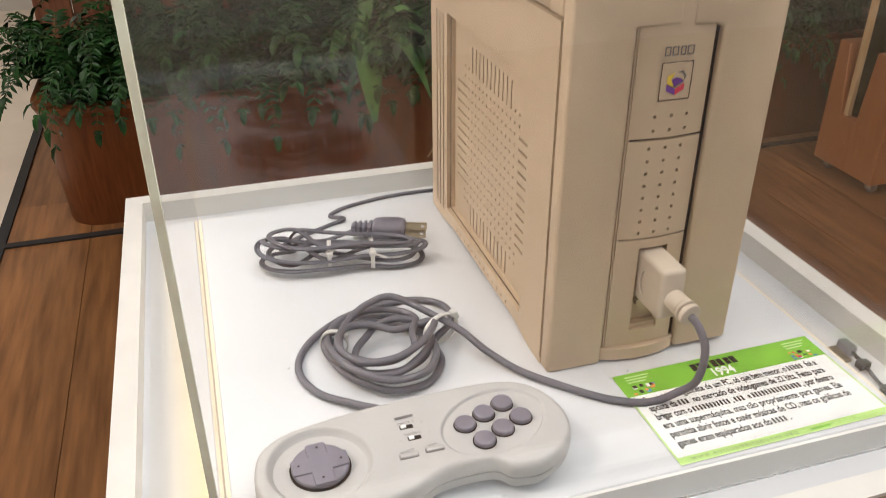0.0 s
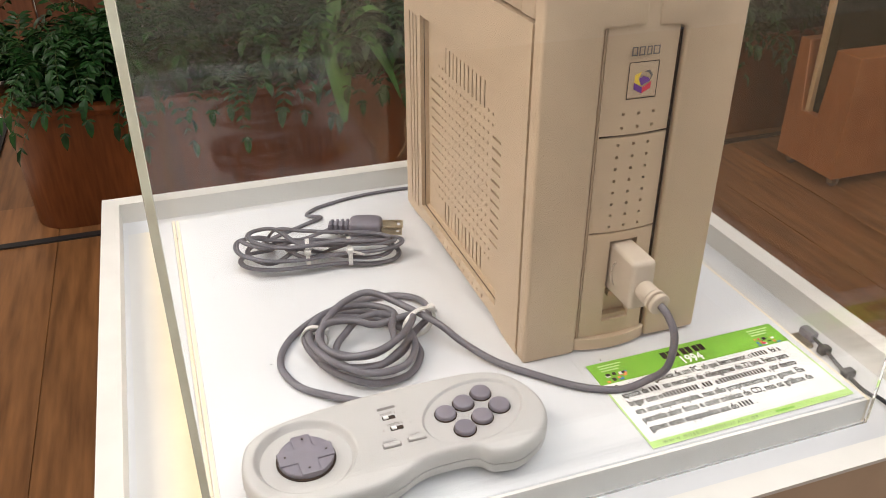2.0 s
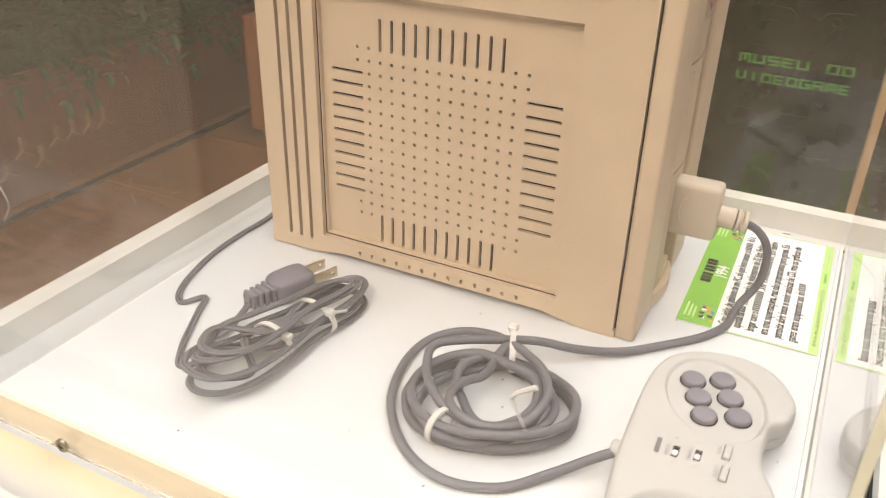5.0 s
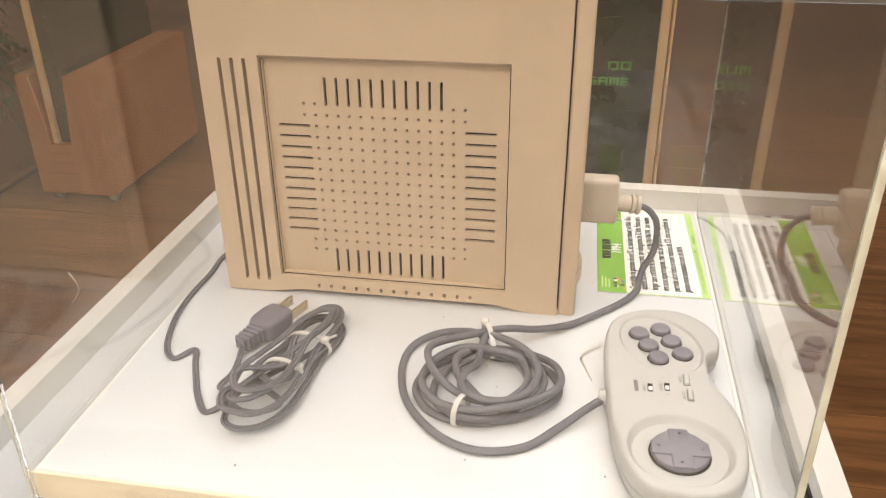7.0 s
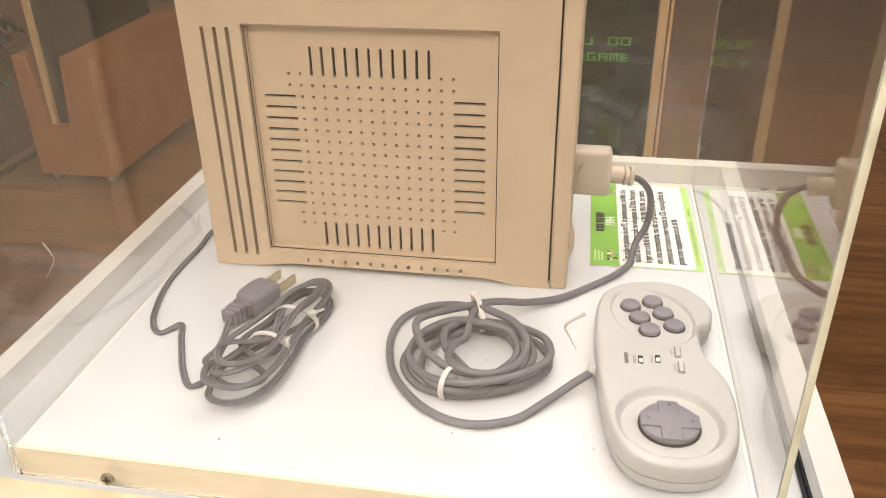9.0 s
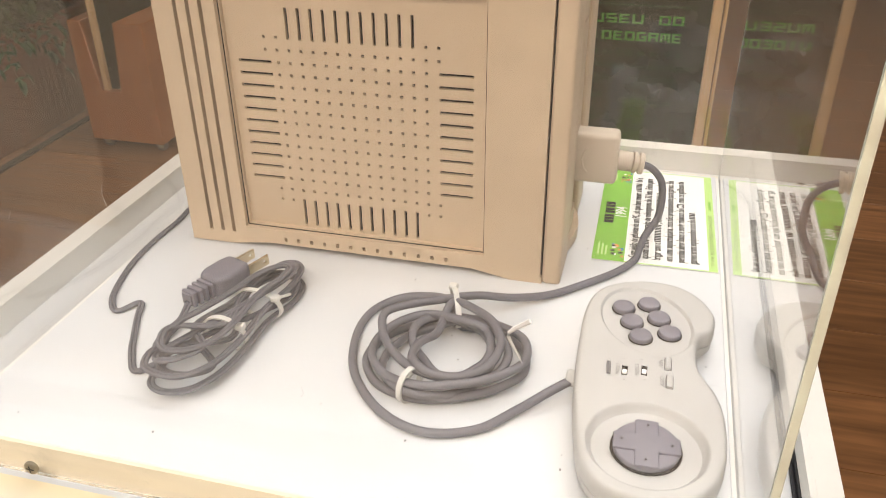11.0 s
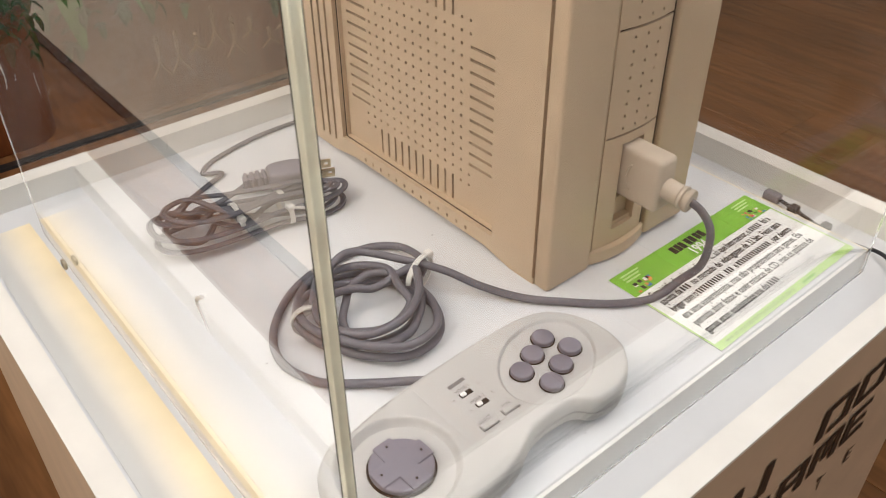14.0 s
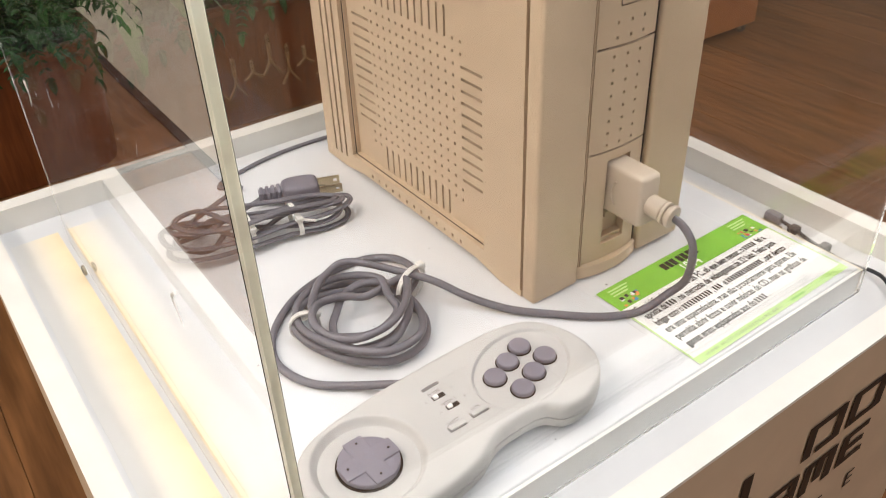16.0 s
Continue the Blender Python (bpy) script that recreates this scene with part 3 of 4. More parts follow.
def build_pedestal():
    pd = thing("pedestal", ((OX0 + OX1) / 2, (OY0 + OY1) / 2, FL), "square display pedestal with tan painted sides and a white recessed top", "pedestal")
    for nm, r in (("side_panel", (OX0, OX1, OY0, OY0 + 0.009)), ("side_panel", (OX0, OX1, OY1 - 0.009, OY1)), ("side_panel", (OX0, OX0 + 0.009, OY0 + 0.0092, OY1 - 0.0092)), ("side_panel", (OX1 - 0.009, OX1, OY0 + 0.0092, OY1 - 0.0092))):
        part(nm, box(*r, FL, ZB - 0.0026), SIDE, pd)
    put = lambda u, v, d: (u, v, ZB - d)
    e = 0.0005
    rim = perforated(OX0 - e, OX1 + e, OY0 - e, OY1 + e, [(OX0 + 0.0105, OX1 - 0.0105, OY0 + 0.0105, OY1 - 0.0105)], 0.0024, put)
    part("rim", rim, RIMWHITE, pd, "white painted rim", smooth=False)
    a, c = 0.0094, RT
    for r in ((OX0 + a, OX1 - a, OY0 + a, OY0 + c), (OX0 + a, OX1 - a, OY1 - c, OY1 - a), (OX0 + a, OX0 + c, OY0 + c, OY1 - c), (OX1 - c, OX1 - a, OY0 + c, OY1 - c)):
        part("rim_lining", box(*r, MOAT - 0.012, ZB - 0.0001), RIMWHITE, pd)
    part("moat_floor", box(OX0 + RT, OX1 - RT, OY0 + RT, OY1 - RT, MOAT - 0.012, MOAT), WHITE, pd, "white recessed channel floor")
    part("platform", box(QX0 + 0.002, QX1 - 0.002, QY0 + 0.002, QY1 - 0.002, MOAT, ZB, 0.0006, 1), WHITE, pd, "white laminate platform")
    for r in ((QX0, QX0 + 0.0019, QY0, QY1), (QX1 - 0.0019, QX1, QY0, QY1)):
        part("edge_band", box(*r, MOAT, ZB - 0.0008), CREAM, pd, "cream edge band")
    for r in ((QX0 + 0.002, QX1 - 0.002, QY0, QY0 + 0.0019), (QX0 + 0.002, QX1 - 0.002, QY1 - 0.0019, QY1)):
        part("edge_band", box(*r, MOAT, ZB - 0.0008), RIMWHITE, pd)
    # thin strip carrying the painted warm glow on the channel floor
    part("glow_strip", box(-0.2285, -0.1958, QY0 - 0.02, QY1 + 0.02, MOAT, MOAT + 0.0003), WARM_GLOW, pd, "warm glow painted on the channel floor along the platform foot")
    m = pose(0, OY0 - 0.0006, 0, 90, 0, 0)
    for words, z, h, pitch, wide in (("MUSEU DO", 0.552, 0.028, 0.0425, 0.0365), ("VIDEOGAME", 0.513, 0.028, 0.0378, 0.0325)):
        for k, ch in enumerate(words):
            if ch != " ":
                part("letter", block_letter(ch, -0.170 + k * pitch, z, wide, h, 0.0088, 0.0052, m), BLACK, pd, "black block letter", smooth=False)
    for k, ch in enumerate("ITINERANTE"):
        part("letter", text_bm(ch, 0.021, m @ pose(-0.170 + k * 0.0360, 0.478, 0), width=0.011 if ch != "I" else 0.002), BLACK, pd, "thin black letter", smooth=False)


build_pedestal()


# ---- the acrylic cover ----
def build_case():
    cs = thing("acrylic_cover", ((QX0 + QX1) / 2, (QY0 + QY1) / 2, MOAT), "clear acrylic display cover over the console", "display case")
    t, zt, z0 = 0.0035, 0.985, MOAT + 0.0005
    g = 0.0006
    x0, x1, y0, y1 = QX0 - g, QX1 + g, QY0 - g, QY1 + g
    for r in ((x0 - t, x0, y0, y1, z0, zt), (x1, x1 + t, y0, y1, z0, zt), (x0, x1, y0 - t, y0, z0, zt), (x0, x1, y1, y1 + t, z0, zt), (x0 - t, x1 + t, y0 - t, y1 + t, zt + 0.0005, zt + 0.005)):
        ob = part("pane", box(*r), GLASS, cs, smooth=False)
        ob.visible_shadow = False
    for cx, cy, w in ((x0 - t, y0 - t, t), (x1 + 0.002, y0 - 0.002, 0.0012), (x0 - 0.003, y1 + 0.002, 0.0012), (x1 + 0.002, y1 + 0.002, 0.0012)):
        ob = part("cut_edge", box(cx + 0.0002, cx + w, cy + 0.0002, cy + w, z0, zt, 0.0003, 1), FROST, cs, "milky cut edge of the acrylic")
        ob.visible_shadow = False
    for cx, cy in ((x1 - 0.0005, y0 - 0.0085), (x0 + 0.0085, y1 - 0.0185)):
        ob = part("corner_block", box(cx - 0.008, cx, cy + 0.009, cy + 0.018, z0, z0 + 0.014, 0.001, 1), GLASS, cs, "clear acrylic corner block")
        ob.visible_shadow = False
    rng = random.Random(5)
    for marks, r, m in ((((0.210, 0.743), (0.207, 0.735), (0.213, 0.726)), 0.0004, SCRATCH), (((-0.018, 0.730), (-0.011, 0.724), (-0.013, 0.718), (-0.016, 0.712)), 0.0010, PAPER), (((0.179, 0.747), (0.180, 0.745), (0.181, 0.743)), 0.00006, SCRATCH), (((0.136, 0.763), (0.137, 0.758), (0.136, 0.753)), 0.00009, SCRATCH)):
        part("smear", tube(spline([(x0 - t - 0.0002, y, z) for y, z in marks], 5), r, 6, r_end=0.0001), m, cs, "pale smear on the acrylic")
    for k in range(7):
        y, z = rng.uniform(y0 + 0.02, y1 - 0.02), rng.uniform(0.64, 0.80)
        a, ln = rng.uniform(0, 3.14), rng.uniform(0.002, 0.007)
        p = Vector((x0 - t - 0.0001, y, z))
        d = Vector((0, math.cos(a), math.sin(a))) * ln
        part("scratch", tube(spline([p, p + d * 0.5 + Vector((0, rng.uniform(-1, 1), rng.uniform(-1, 1))) * 0.001, p + d], 3), 0.00006, 4), SCRATCH, cs, "fine pale scratch")
    return cs


build_case()


def screw(place, axis):
    sc = thing("screw", place, "small dark crosshead screw in the platform edge", "screw", "screws")
    part("head", disc(Vector(place) + Vector(axis) * 0.0018, 0.0036, 0.0022, axis, 20, 0.0007), STEEL, sc)
    q = Vector(axis).to_track_quat("Z", "Y").to_matrix().to_4x4()
    m = Matrix.Translation(Vector(place) + Vector(axis) * 0.0031) @ q
    b = bar(-0.0022, 0.0022, -0.0004, 0.0004, m)
    bar(-0.0004, 0.0004, -0.0022, 0.0022, m, b, 0.0001)
    part("cross_slot", b, RUBBER, sc, smooth=False)


screw((QX0 - 0.0055, 0.209, 0.6105), (-1, 0, 0))


# ---- the console ----
CX0, CX1, CY0, CY1, CT = 0.003, 0.1255, 0.003, 0.234, 0.847


def build_console():
    co = thing("game_console", (0.066, 0.115, ZB), "beige upright game console shaped like a small tower computer", "game console")
    # inner body, rear and far side
    part("body", box(0.0165, CX1 - 0.001, CY0 + 0.001, CY1 - 0.002, ZB + 0.006, CT - 0.004, 0.001, 1), BEIGE, co)
    for y in (0.02, 0.212):
        for x in (0.018, 0.112):
            part("foot", box(x - 0.009, x + 0.009, y - 0.010, y + 0.010, ZB, ZB + 0.007, 0.001, 1), BEIGE, co)
    # side panel with its square recess, slits and foot line
    slits = [(y - 0.0012, y + 0.0012, 0.6295, 0.786) for y in (0.2035, 0.2115, 0.2195)]
    notches = [(0.062 + k * 0.0088 - 0.0010, 0.062 + k * 0.0088 + 0.0010, 0.6268, 0.6296) for k in range(13)]
    recess = (0.0385, 0.1945, 0.6345, 0.7885)
    side = perforated(CY0 + 0.0011, CY1, 0.6245, 0.8285, [recess, *slits, *notches], 0.011, lambda u, v, d: (CX0 + d, u, v))
    panel = part("side_panel", side, BEIGE, co, "beige side panel with a square vented recess", smooth=False)
    part("foot_lip", prism([(CY0, ZB), (0.022, ZB), (0.046, 0.6245), (CY0, 0.6245)], CX0, CX0 + 0.008, "x"), BEIGE, panel)
    part("foot_lip", prism([(0.180, 0.6245), (0.205, ZB + 0.001), (CY1, ZB + 0.001), (CY1, 0.6245)], CX0, CX0 + 0.008, "x"), BEIGE, panel)
    # sloped upper edge of the recess
    part("recess_slope", prism([(CX0 + 0.0002, 0.7885), (CX0 + 0.0066, 0.7850), (CX0 + 0.0066, 0.7885)], 0.0386, 0.1944, "y"), BEIGE, panel)
    step = [(0.0385, 0.0400, 0.6345, 0.7850), (0.1930, 0.1945, 0.6345, 0.7850), (0.0400, 0.1930, 0.6345, 0.6360)]
    b = bmesh.new()
    for y0, y1, z0, z1 in step:
        box(CX0 + 0.0032, CX0 + 0.0066, y0, y1, z0, z1, bm=b)
    part("recess_step", b, BEIGE, panel, smooth=False)
    # dark lines laid on the step as the shadow along the recess edge
    b = bmesh.new()
    for y0, y1, z0, z1 in ((0.0388, 0.0394, 0.635, 0.7850), (0.1936, 0.1942, 0.635, 0.7850), (0.039, 0.194, 0.6348, 0.6353)):
        box(CX0 + 0.0029, CX0 + 0.0033, y0, y1, z0, z1, bm=b)
    part("recess_shade_line", b, HOLLOW_SHADE, panel, smooth=False)
    # vent grille: slots round a field of small square holes
    gy, gz, p = 0.118, 0.7058, 0.00735
    holes = []
    for k in range(-5, 6):
        holes.append((gy + k * p - 0.0009, gy + k * p + 0.0009, 0.7562, 0.7742))
        holes.append((gy + k * p - 0.0009, gy + k * p + 0.0009, 0.6373, 0.6553))
        holes.append((0.1665, 0.1870, gz + k * p - 0.0009, gz + k * p + 0.0009))
        holes.append((0.0470, 0.0665, gz + k * p - 0.0009, gz + k * p + 0.0009))
    for i in range(-7, 8):
        for j in range(-7, 8):
            if (abs(j) == 7 and abs(i) < 6) or (abs(j) < 6 and abs(i) > 6):
                continue
            holes.append((gy + i * p - 0.00085, gy + i * p + 0.00085, gz + j * p - 0.00085, gz + j * p + 0.00085))
    part("vent_grille", perforated(0.0387, 0.1943, 0.6347, 0.7882, holes, 0.0022, lambda u, v, d: (CX0 + 0.0062 + d, u, v)), BEIGE, panel, smooth=False)
    part("seam_gap", box(CX0 + 0.003, CX0 + 0.008, CY0 + 0.0001, CY0 + 0.0010, 0.6245, 0.8285), HOLLOW_SHADE, panel)
    # flat dark sheet in place of the shaded hollow behind the grille
    part("vent_backing", box(0.0150, 0.0160, CY0 + 0.004, CY1 - 0.004, 0.626, 0.826), HOLLOW_SHADE, panel, "dark sheet painted as the shade behind the vents")
    # far side and back
    part("far_side_panel", box(CX1 - 0.001, CX1, CY0, CY1, 0.6245, 0.8285), BEIGE, co)
    part("back_panel", box(CX0 + 0.001, CX1 - 0.001, CY1 - 0.002, CY1, 0.6245, 0.8285), BEIGE, co)
    # top caps with a channel between
    mid0, mid1 = 0.0655, 0.0715
    for a, c in ((CX0, mid0), (mid1, CX1)):
        part("top_cover", box(a, c, 0.020, CY1, 0.8305, CT, 0.0022, 2), BEIGE, co)
    part("latch", box(mid0 + 0.0005, mid1 - 0.0005, 0.006, 0.026, CT - 0.006, CT - 0.001, 0.0008, 1), BEIGE, co)
    part("latch_slot", box(mid0 + 0.001, mid1 - 0.001, 0.0262, 0.031, CT - 0.0065, CT - 0.003), HOLLOW_SHADE, co)
    # front bezel: two wings
    fy = -0.008
    left = [(CX0, ZB), (0.0385, ZB), (0.0385, 0.8250), (0.0640, 0.8250), (0.0640, CT - 0.001), (CX0, CT - 0.001)]
    right = [(0.0700, CT - 0.001), (0.0700, 0.8240), (0.0850, 0.8240), (0.0885, 0.8220), (0.0885, ZB + 0.002), (CX1, ZB + 0.002), (CX1, CT - 0.001)]
    part("front_wing", prism(left, fy, CY0, "y", 0.0022, 3), BEIGE, co)
    part("front_wing", prism(right, fy, CY0, "y", 0.0022, 3), BEIGE, co)
    for a, c in ((CX0, 0.0640), (0.0700, CX1)):
        part("front_top", prism([(CY0, CT - 0.001), (CY0, 0.8305), (0.0195, 0.8305), (0.0195, CT - 0.0004)], a, c, "x", 0.0008, 1), BEIGE, co)
    # ribs beside the centre panels
    for k, x in enumerate((0.0393, 0.0404, 0.0415)):
        part("rib", box(x - 0.0004, x + 0.0004, -0.0052 - 0.0006 * k, 0.002, 0.630, 0.8246, 0.0001, 1), BEIGE, co)
    # one dark strip behind the ribs gives the shade in their grooves
    part("rib_shade", box(0.0386, 0.0421, -0.0022, -0.0006, 0.630, 0.8245), HOLLOW_SHADE, co, "dark strip painted as the shade between the ribs")
    part("centre_backing", box(0.0385, 0.0885, -0.0005, 0.0035, ZB + 0.008, CT - 0.002), BEIGE, co)
    x0, x1 = 0.0420, 0.0853
    curve = [x0 + (x1 - x0) * k / 12 for k in range(1, 12)]

    def front(u, v, d):
        s = (u - (x0 + x1) / 2) / ((x1 - x0) / 2)
        return (u, -0.0052 - 0.0022 * (1 - s * s) + d, v)

    dots = [(u - 0.0008, u + 0.0008, v - 0.0008, v + 0.0008) for u in (0.0550, 0.0740) for v in (0.7772, 0.7692)]
    leds = [(0.0645 - 0.0009, 0.0645 + 0.0009, v - 0.0009, v + 0.0009) for v in (0.7772, 0.7692)]
    up = part("upper_panel", perforated(x0, x1, 0.7652, 0.8400, dots + leds, 0.0035, front, curve), BEIGE, co, "upper front panel with a small emblem")
    part("indicator", box(0.0630, 0.0660, -0.0045, -0.0040, 0.7672, 0.7790), RUBBER, up, "two small black indicator windows")
    holes = [(u - 0.0008, u + 0.0008, v - 0.0008, v + 0.0008) for u in (0.0540, 0.0635, 0.0730) for v in [0.7592 - k * 0.00735 for k in range(8)]]
    part("button_panel", perforated(x0, x1, 0.7044, 0.7637, holes, 0.0035, front, curve), BEIGE, co, "front panel with three columns of holes")
    port = (0.0560, 0.0745, 0.6405, 0.6975)
    part("port_panel", perforated(x0, x1, 0.6300, 0.7032, [port], 0.0055, front, curve), BEIGE, co, "lower front panel with the controller port")
    part("panel_gap", box(x0 + 0.0005, x1 - 0.0005, -0.0046, -0.0005, 0.7635, 0.7654), HOLLOW_SHADE, co)
    part("panel_gap", box(x0 + 0.0005, x1 - 0.0005, -0.0046, -0.0005, 0.7030, 0.7046), HOLLOW_SHADE, co)
    part("side_gap", box(0.0864, 0.0879, -0.0042, -0.0008, 0.630, 0.8215), HOLLOW_SHADE, co, "dark gap beside the centre panel")
    lip = [(x0 - 0.0035, 0.0), (x1 + 0.003, 0.0)] + [(x1 + 0.003 - k * (x1 - x0 + 0.0065) / 14, -0.0062 - 0.0050 * math.sin(math.pi * k / 14) ** 0.8) for k in range(15)]
    part("bottom_lip", prism(lip, ZB + 0.0015, 0.6298, "z", 0.0004, 1), BEIGE, co)
    prt = part("port_socket", box(0.0562, 0.0743, -0.0006, 0.0002, 0.6407, 0.6973), BEIGE, co, "recessed controller port")
    part("socket_tongue", box(0.0600, 0.0705, -0.0050, -0.0006, 0.6565, 0.6605, 0.0004, 1), BEIGE, prt)
    part("socket_floor", box(0.0562, 0.0743, -0.0050, -0.0006, 0.6407, 0.6435), BEIGE, prt)
    # emblem: plain coloured shapes on a square plate
    cxe, cze, sy = 0.0640, 0.7962, -0.0078
    em = part("emblem_plate", box(cxe - 0.0088, cxe + 0.0088, sy, sy + 0.003, cze - 0.0098, cze + 0.0098, 0.0004, 1), BEIGE, up, "square emblem plate with coloured shapes")
    m = pose(cxe, sy - 0.0003, cze, 90, 0, 0)
    b = bmesh.new()
    for u0, u1, v0, v1 in ((-0.0092, 0.0092, 0.0098, 0.0103), (-0.0092, 0.0092, -0.0103, -0.0098), (-0.0092, -0.0087, -0.0103, 0.0103), (0.0087, 0.0092, -0.0103, 0.0103)):
        bar(u0, u1, v0, v1, m, b)
    part("emblem_outline", b, BLACK, up, smooth=False)

    def shape(points, material, lift):
        b = bmesh.new()
        b.faces.new([b.verts.new(m @ Vector((u, v, lift))) for u, v in points])
        part("emblem_shape", b, material, up, smooth=False)

    shape([(-0.0052, -0.0012), (0, -0.0042), (0, -0.0075), (-0.0052, -0.0048)], PURPLE, 0.0001)
    shape([(0.0052, -0.0012), (0.0052, -0.0048), (0, -0.0075), (0, -0.0042)], RED, 0.0001)
    shape([(-0.0052, -0.0010), (-0.0052, 0.0030), (-0.001, 0.0048), (-0.003, 0.001), (-0.001, -0.0030)], YELLOW, 0.0002)
    shape([(-0.001, -0.003), (-0.0025, 0.0008), (0, 0.0022), (0.003, 0.0012), (0.0045, -0.0005)], PURPLE, 0.0003)
    shape([(0.0, 0.0048), (0.0035, 0.0055), (0.0058, 0.0025), (0.004, -0.0008), (0.0045, 0.0022), (0.003, 0.0040)], GREYINK, 0.0003)
    b = bmesh.new()
    for u0, u1 in ((-0.0085, -0.0050), (-0.0042, -0.0006), (0.0006, 0.0036), (0.0044, 0.0084)):
        bar(u0, u1, 0.0136, 0.0142, m, b)
        bar(u0, u0 + 0.0007, 0.0142, 0.0178, m, b)
        bar(u1 - 0.0007, u1, 0.0142, 0.0178, m, b)
        bar(u0, u1, 0.0178, 0.0184, m, b)
    part("wordmark", b, GREYINK, up, "small dark grey printed bars", smooth=False)


build_console()


# ---- controller plug and cable ----
def build_plug_cable():
    pc = thing("controller_cable", (-0.08, 0.04, ZB), "thick grey controller cable coiled and plugged into the console", "cable")
    plug = box(0.0575, 0.0735, -0.0325, 0.0, 0.6632, 0.6957, 0.0032, 3)
    pl = part("plug", plug, TAN_CABLE, pc, "beige moulded plug")
    arc = spline([(0.0569, -0.016 + 0.005 * math.cos(a), 0.6792 + 0.0085 * math.sin(a)) for a in np.linspace(-1.2, 1.2, 7)], 4)
    part("grip_arc", tube(arc, 0.0007, 6), TAN_CABLE, pl)
    ax = Vector((0.12, -1, -0.12)).normalized()
    base = Vector((0.0665, -0.032, 0.6770))
    b = disc(base + ax * 0.004, 0.0062, 0.010, ax, 20, 0.001)
    disc(base + ax * 0.0105, 0.0068, 0.0022, ax, 20, 0.0006, bm=b)
    disc(base + ax * 0.0145, 0.0068, 0.0030, ax, 20, 0.0008, bm=b)
    disc(base + ax * 0.0122, 0.0050, 0.003, ax, 20, bm=b)
    part("strain_relief", b, TAN_CABLE, pl)
    rng = random.Random(12)
    r = 0.0023
    z = ZB + r + 0.0002
    path = [base + ax * 0.012, base + ax * 0.022 + Vector((0.001, 0, -0.003)), (0.0715, -0.0610, 0.660), (0.0695, -0.0610, 0.640), (0.0625, -0.0540, z + 0.005), (0.052, -0.0515, z), (0.040, -0.0495, z), (0.023, -0.0395, z), (0.004, -0.0215, z), (-0.013, -0.004, z + 0.001), (-0.027, 0.015, z + 0.005), (-0.038, 0.032, z + 0.011), (-0.050, 0.048, z + 0.014)]
    cx, cy = -0.0865, 0.038
    a0 = math.atan2(0.048 - cy, -0.050 - cx) + 0.35
    turns, per = 6, 11
    n = turns * per
    for k in range(1, n):
        t = k / per
        a = a0 + 2 * math.pi * t
        loop = int(t)
        rad = (0.0290, 0.0195, 0.0335, 0.0235, 0.0275, 0.0350)[loop] + 0.0036 * math.sin(2 * a + loop * 2.1) + rng.uniform(-0.0005, 0.0005)
        ox, oy = ((0.003, 0.004), (-0.005, -0.004), (-0.001, -0.001), (0.005, -0.005), (-0.003, 0.004), (0.001, 0.001))[loop]
        h = (0.0145, 0.0125, 0.0098, 0.0072, 0.0042, 0.001)[loop] + 0.0024 * math.sin(a * 1.5 + loop)
        path.append((cx + ox + rad * 1.03 * math.cos(a), cy + oy + rad * 1.08 * math.sin(a), z + max(0, h)))
    path += [(-0.040, 0.049, z + 0.006), (-0.036, 0.066, z + 0.004), (-0.039, 0.081, z + 0.001), (-0.053, 0.091, z), (-0.077, 0.0915, z), (-0.106, 0.082, z), (-0.130, 0.061, z), (-0.1395, 0.037, z), (-0.1325, 0.013, z), (-0.115, -0.004, z + 0.001), (-0.102, -0.018, z + 0.005), (-0.095, -0.028, z + 0.008), (-0.094, -0.036, z + 0.008)]
    part("sheath", tube(spline(path, 6), r, 12), CABLE, pc, "thick grey sheath")


build_plug_cable()


def cable_tie(place, axis, radius, flat, tail, name_label):
    """A nylon band round a bundle, with its head and cut tail."""
    tie = thing("cable_tie", place, name_label, "cable tie", "cable ties")
    p, a = Vector(place), Vector(axis).normalized()
    up = Vector((0, 0, 1))
    side = a.cross(up).normalized()
    b = bmesh.new()
    k = 28
    rings = []
    for i in range(k):
        t = 2 * math.pi * i / k
        c = p + side * radius * math.cos(t) + up * flat * math.sin(t)
        n = (side * math.cos(t) + up * math.sin(t)).normalized()
        rings.append([b.verts.new(c + a * 0.0015 * sa + n * 0.0005 * sn) for sa, sn in ((-1, -1), (1, -1), (1, 1), (-1, 1))])
    for i in range(k):
        A, B = rings[i], rings[(i + 1) % k]
        for j in range(4):
            b.faces.new((A[j], A[(j + 1) % 4], B[(j + 1) % 4], B[j]))
    part("band", b, NYLON, tie)
    h = p + side * radius * 0.8 + up * flat * 0.75
    part("head", box(h.x - 0.0024, h.x + 0.0024, h.y - 0.0024, h.y + 0.0024, h.z - 0.0018, h.z + 0.0018, 0.0007, 1), NYLON, tie)
    part("tail", tube([h, h + Vector(tail) * 0.5, h + Vector(tail)], 0.0009, 5), NYLON, tie)


cable_tie((-0.0480, 0.0430, 0.6300), (-0.35, 0.9, 0), 0.0125, 0.0100, (0.004, 0.001, -0.004), "milky nylon tie round the controller cable coil")
cable_tie((-0.1150, 0.0500, 0.6280), (0.35, 0.94, 0), 0.0085, 0.009, (-0.009, 0.004, -0.004), "milky nylon tie with a cut tail round the coil")


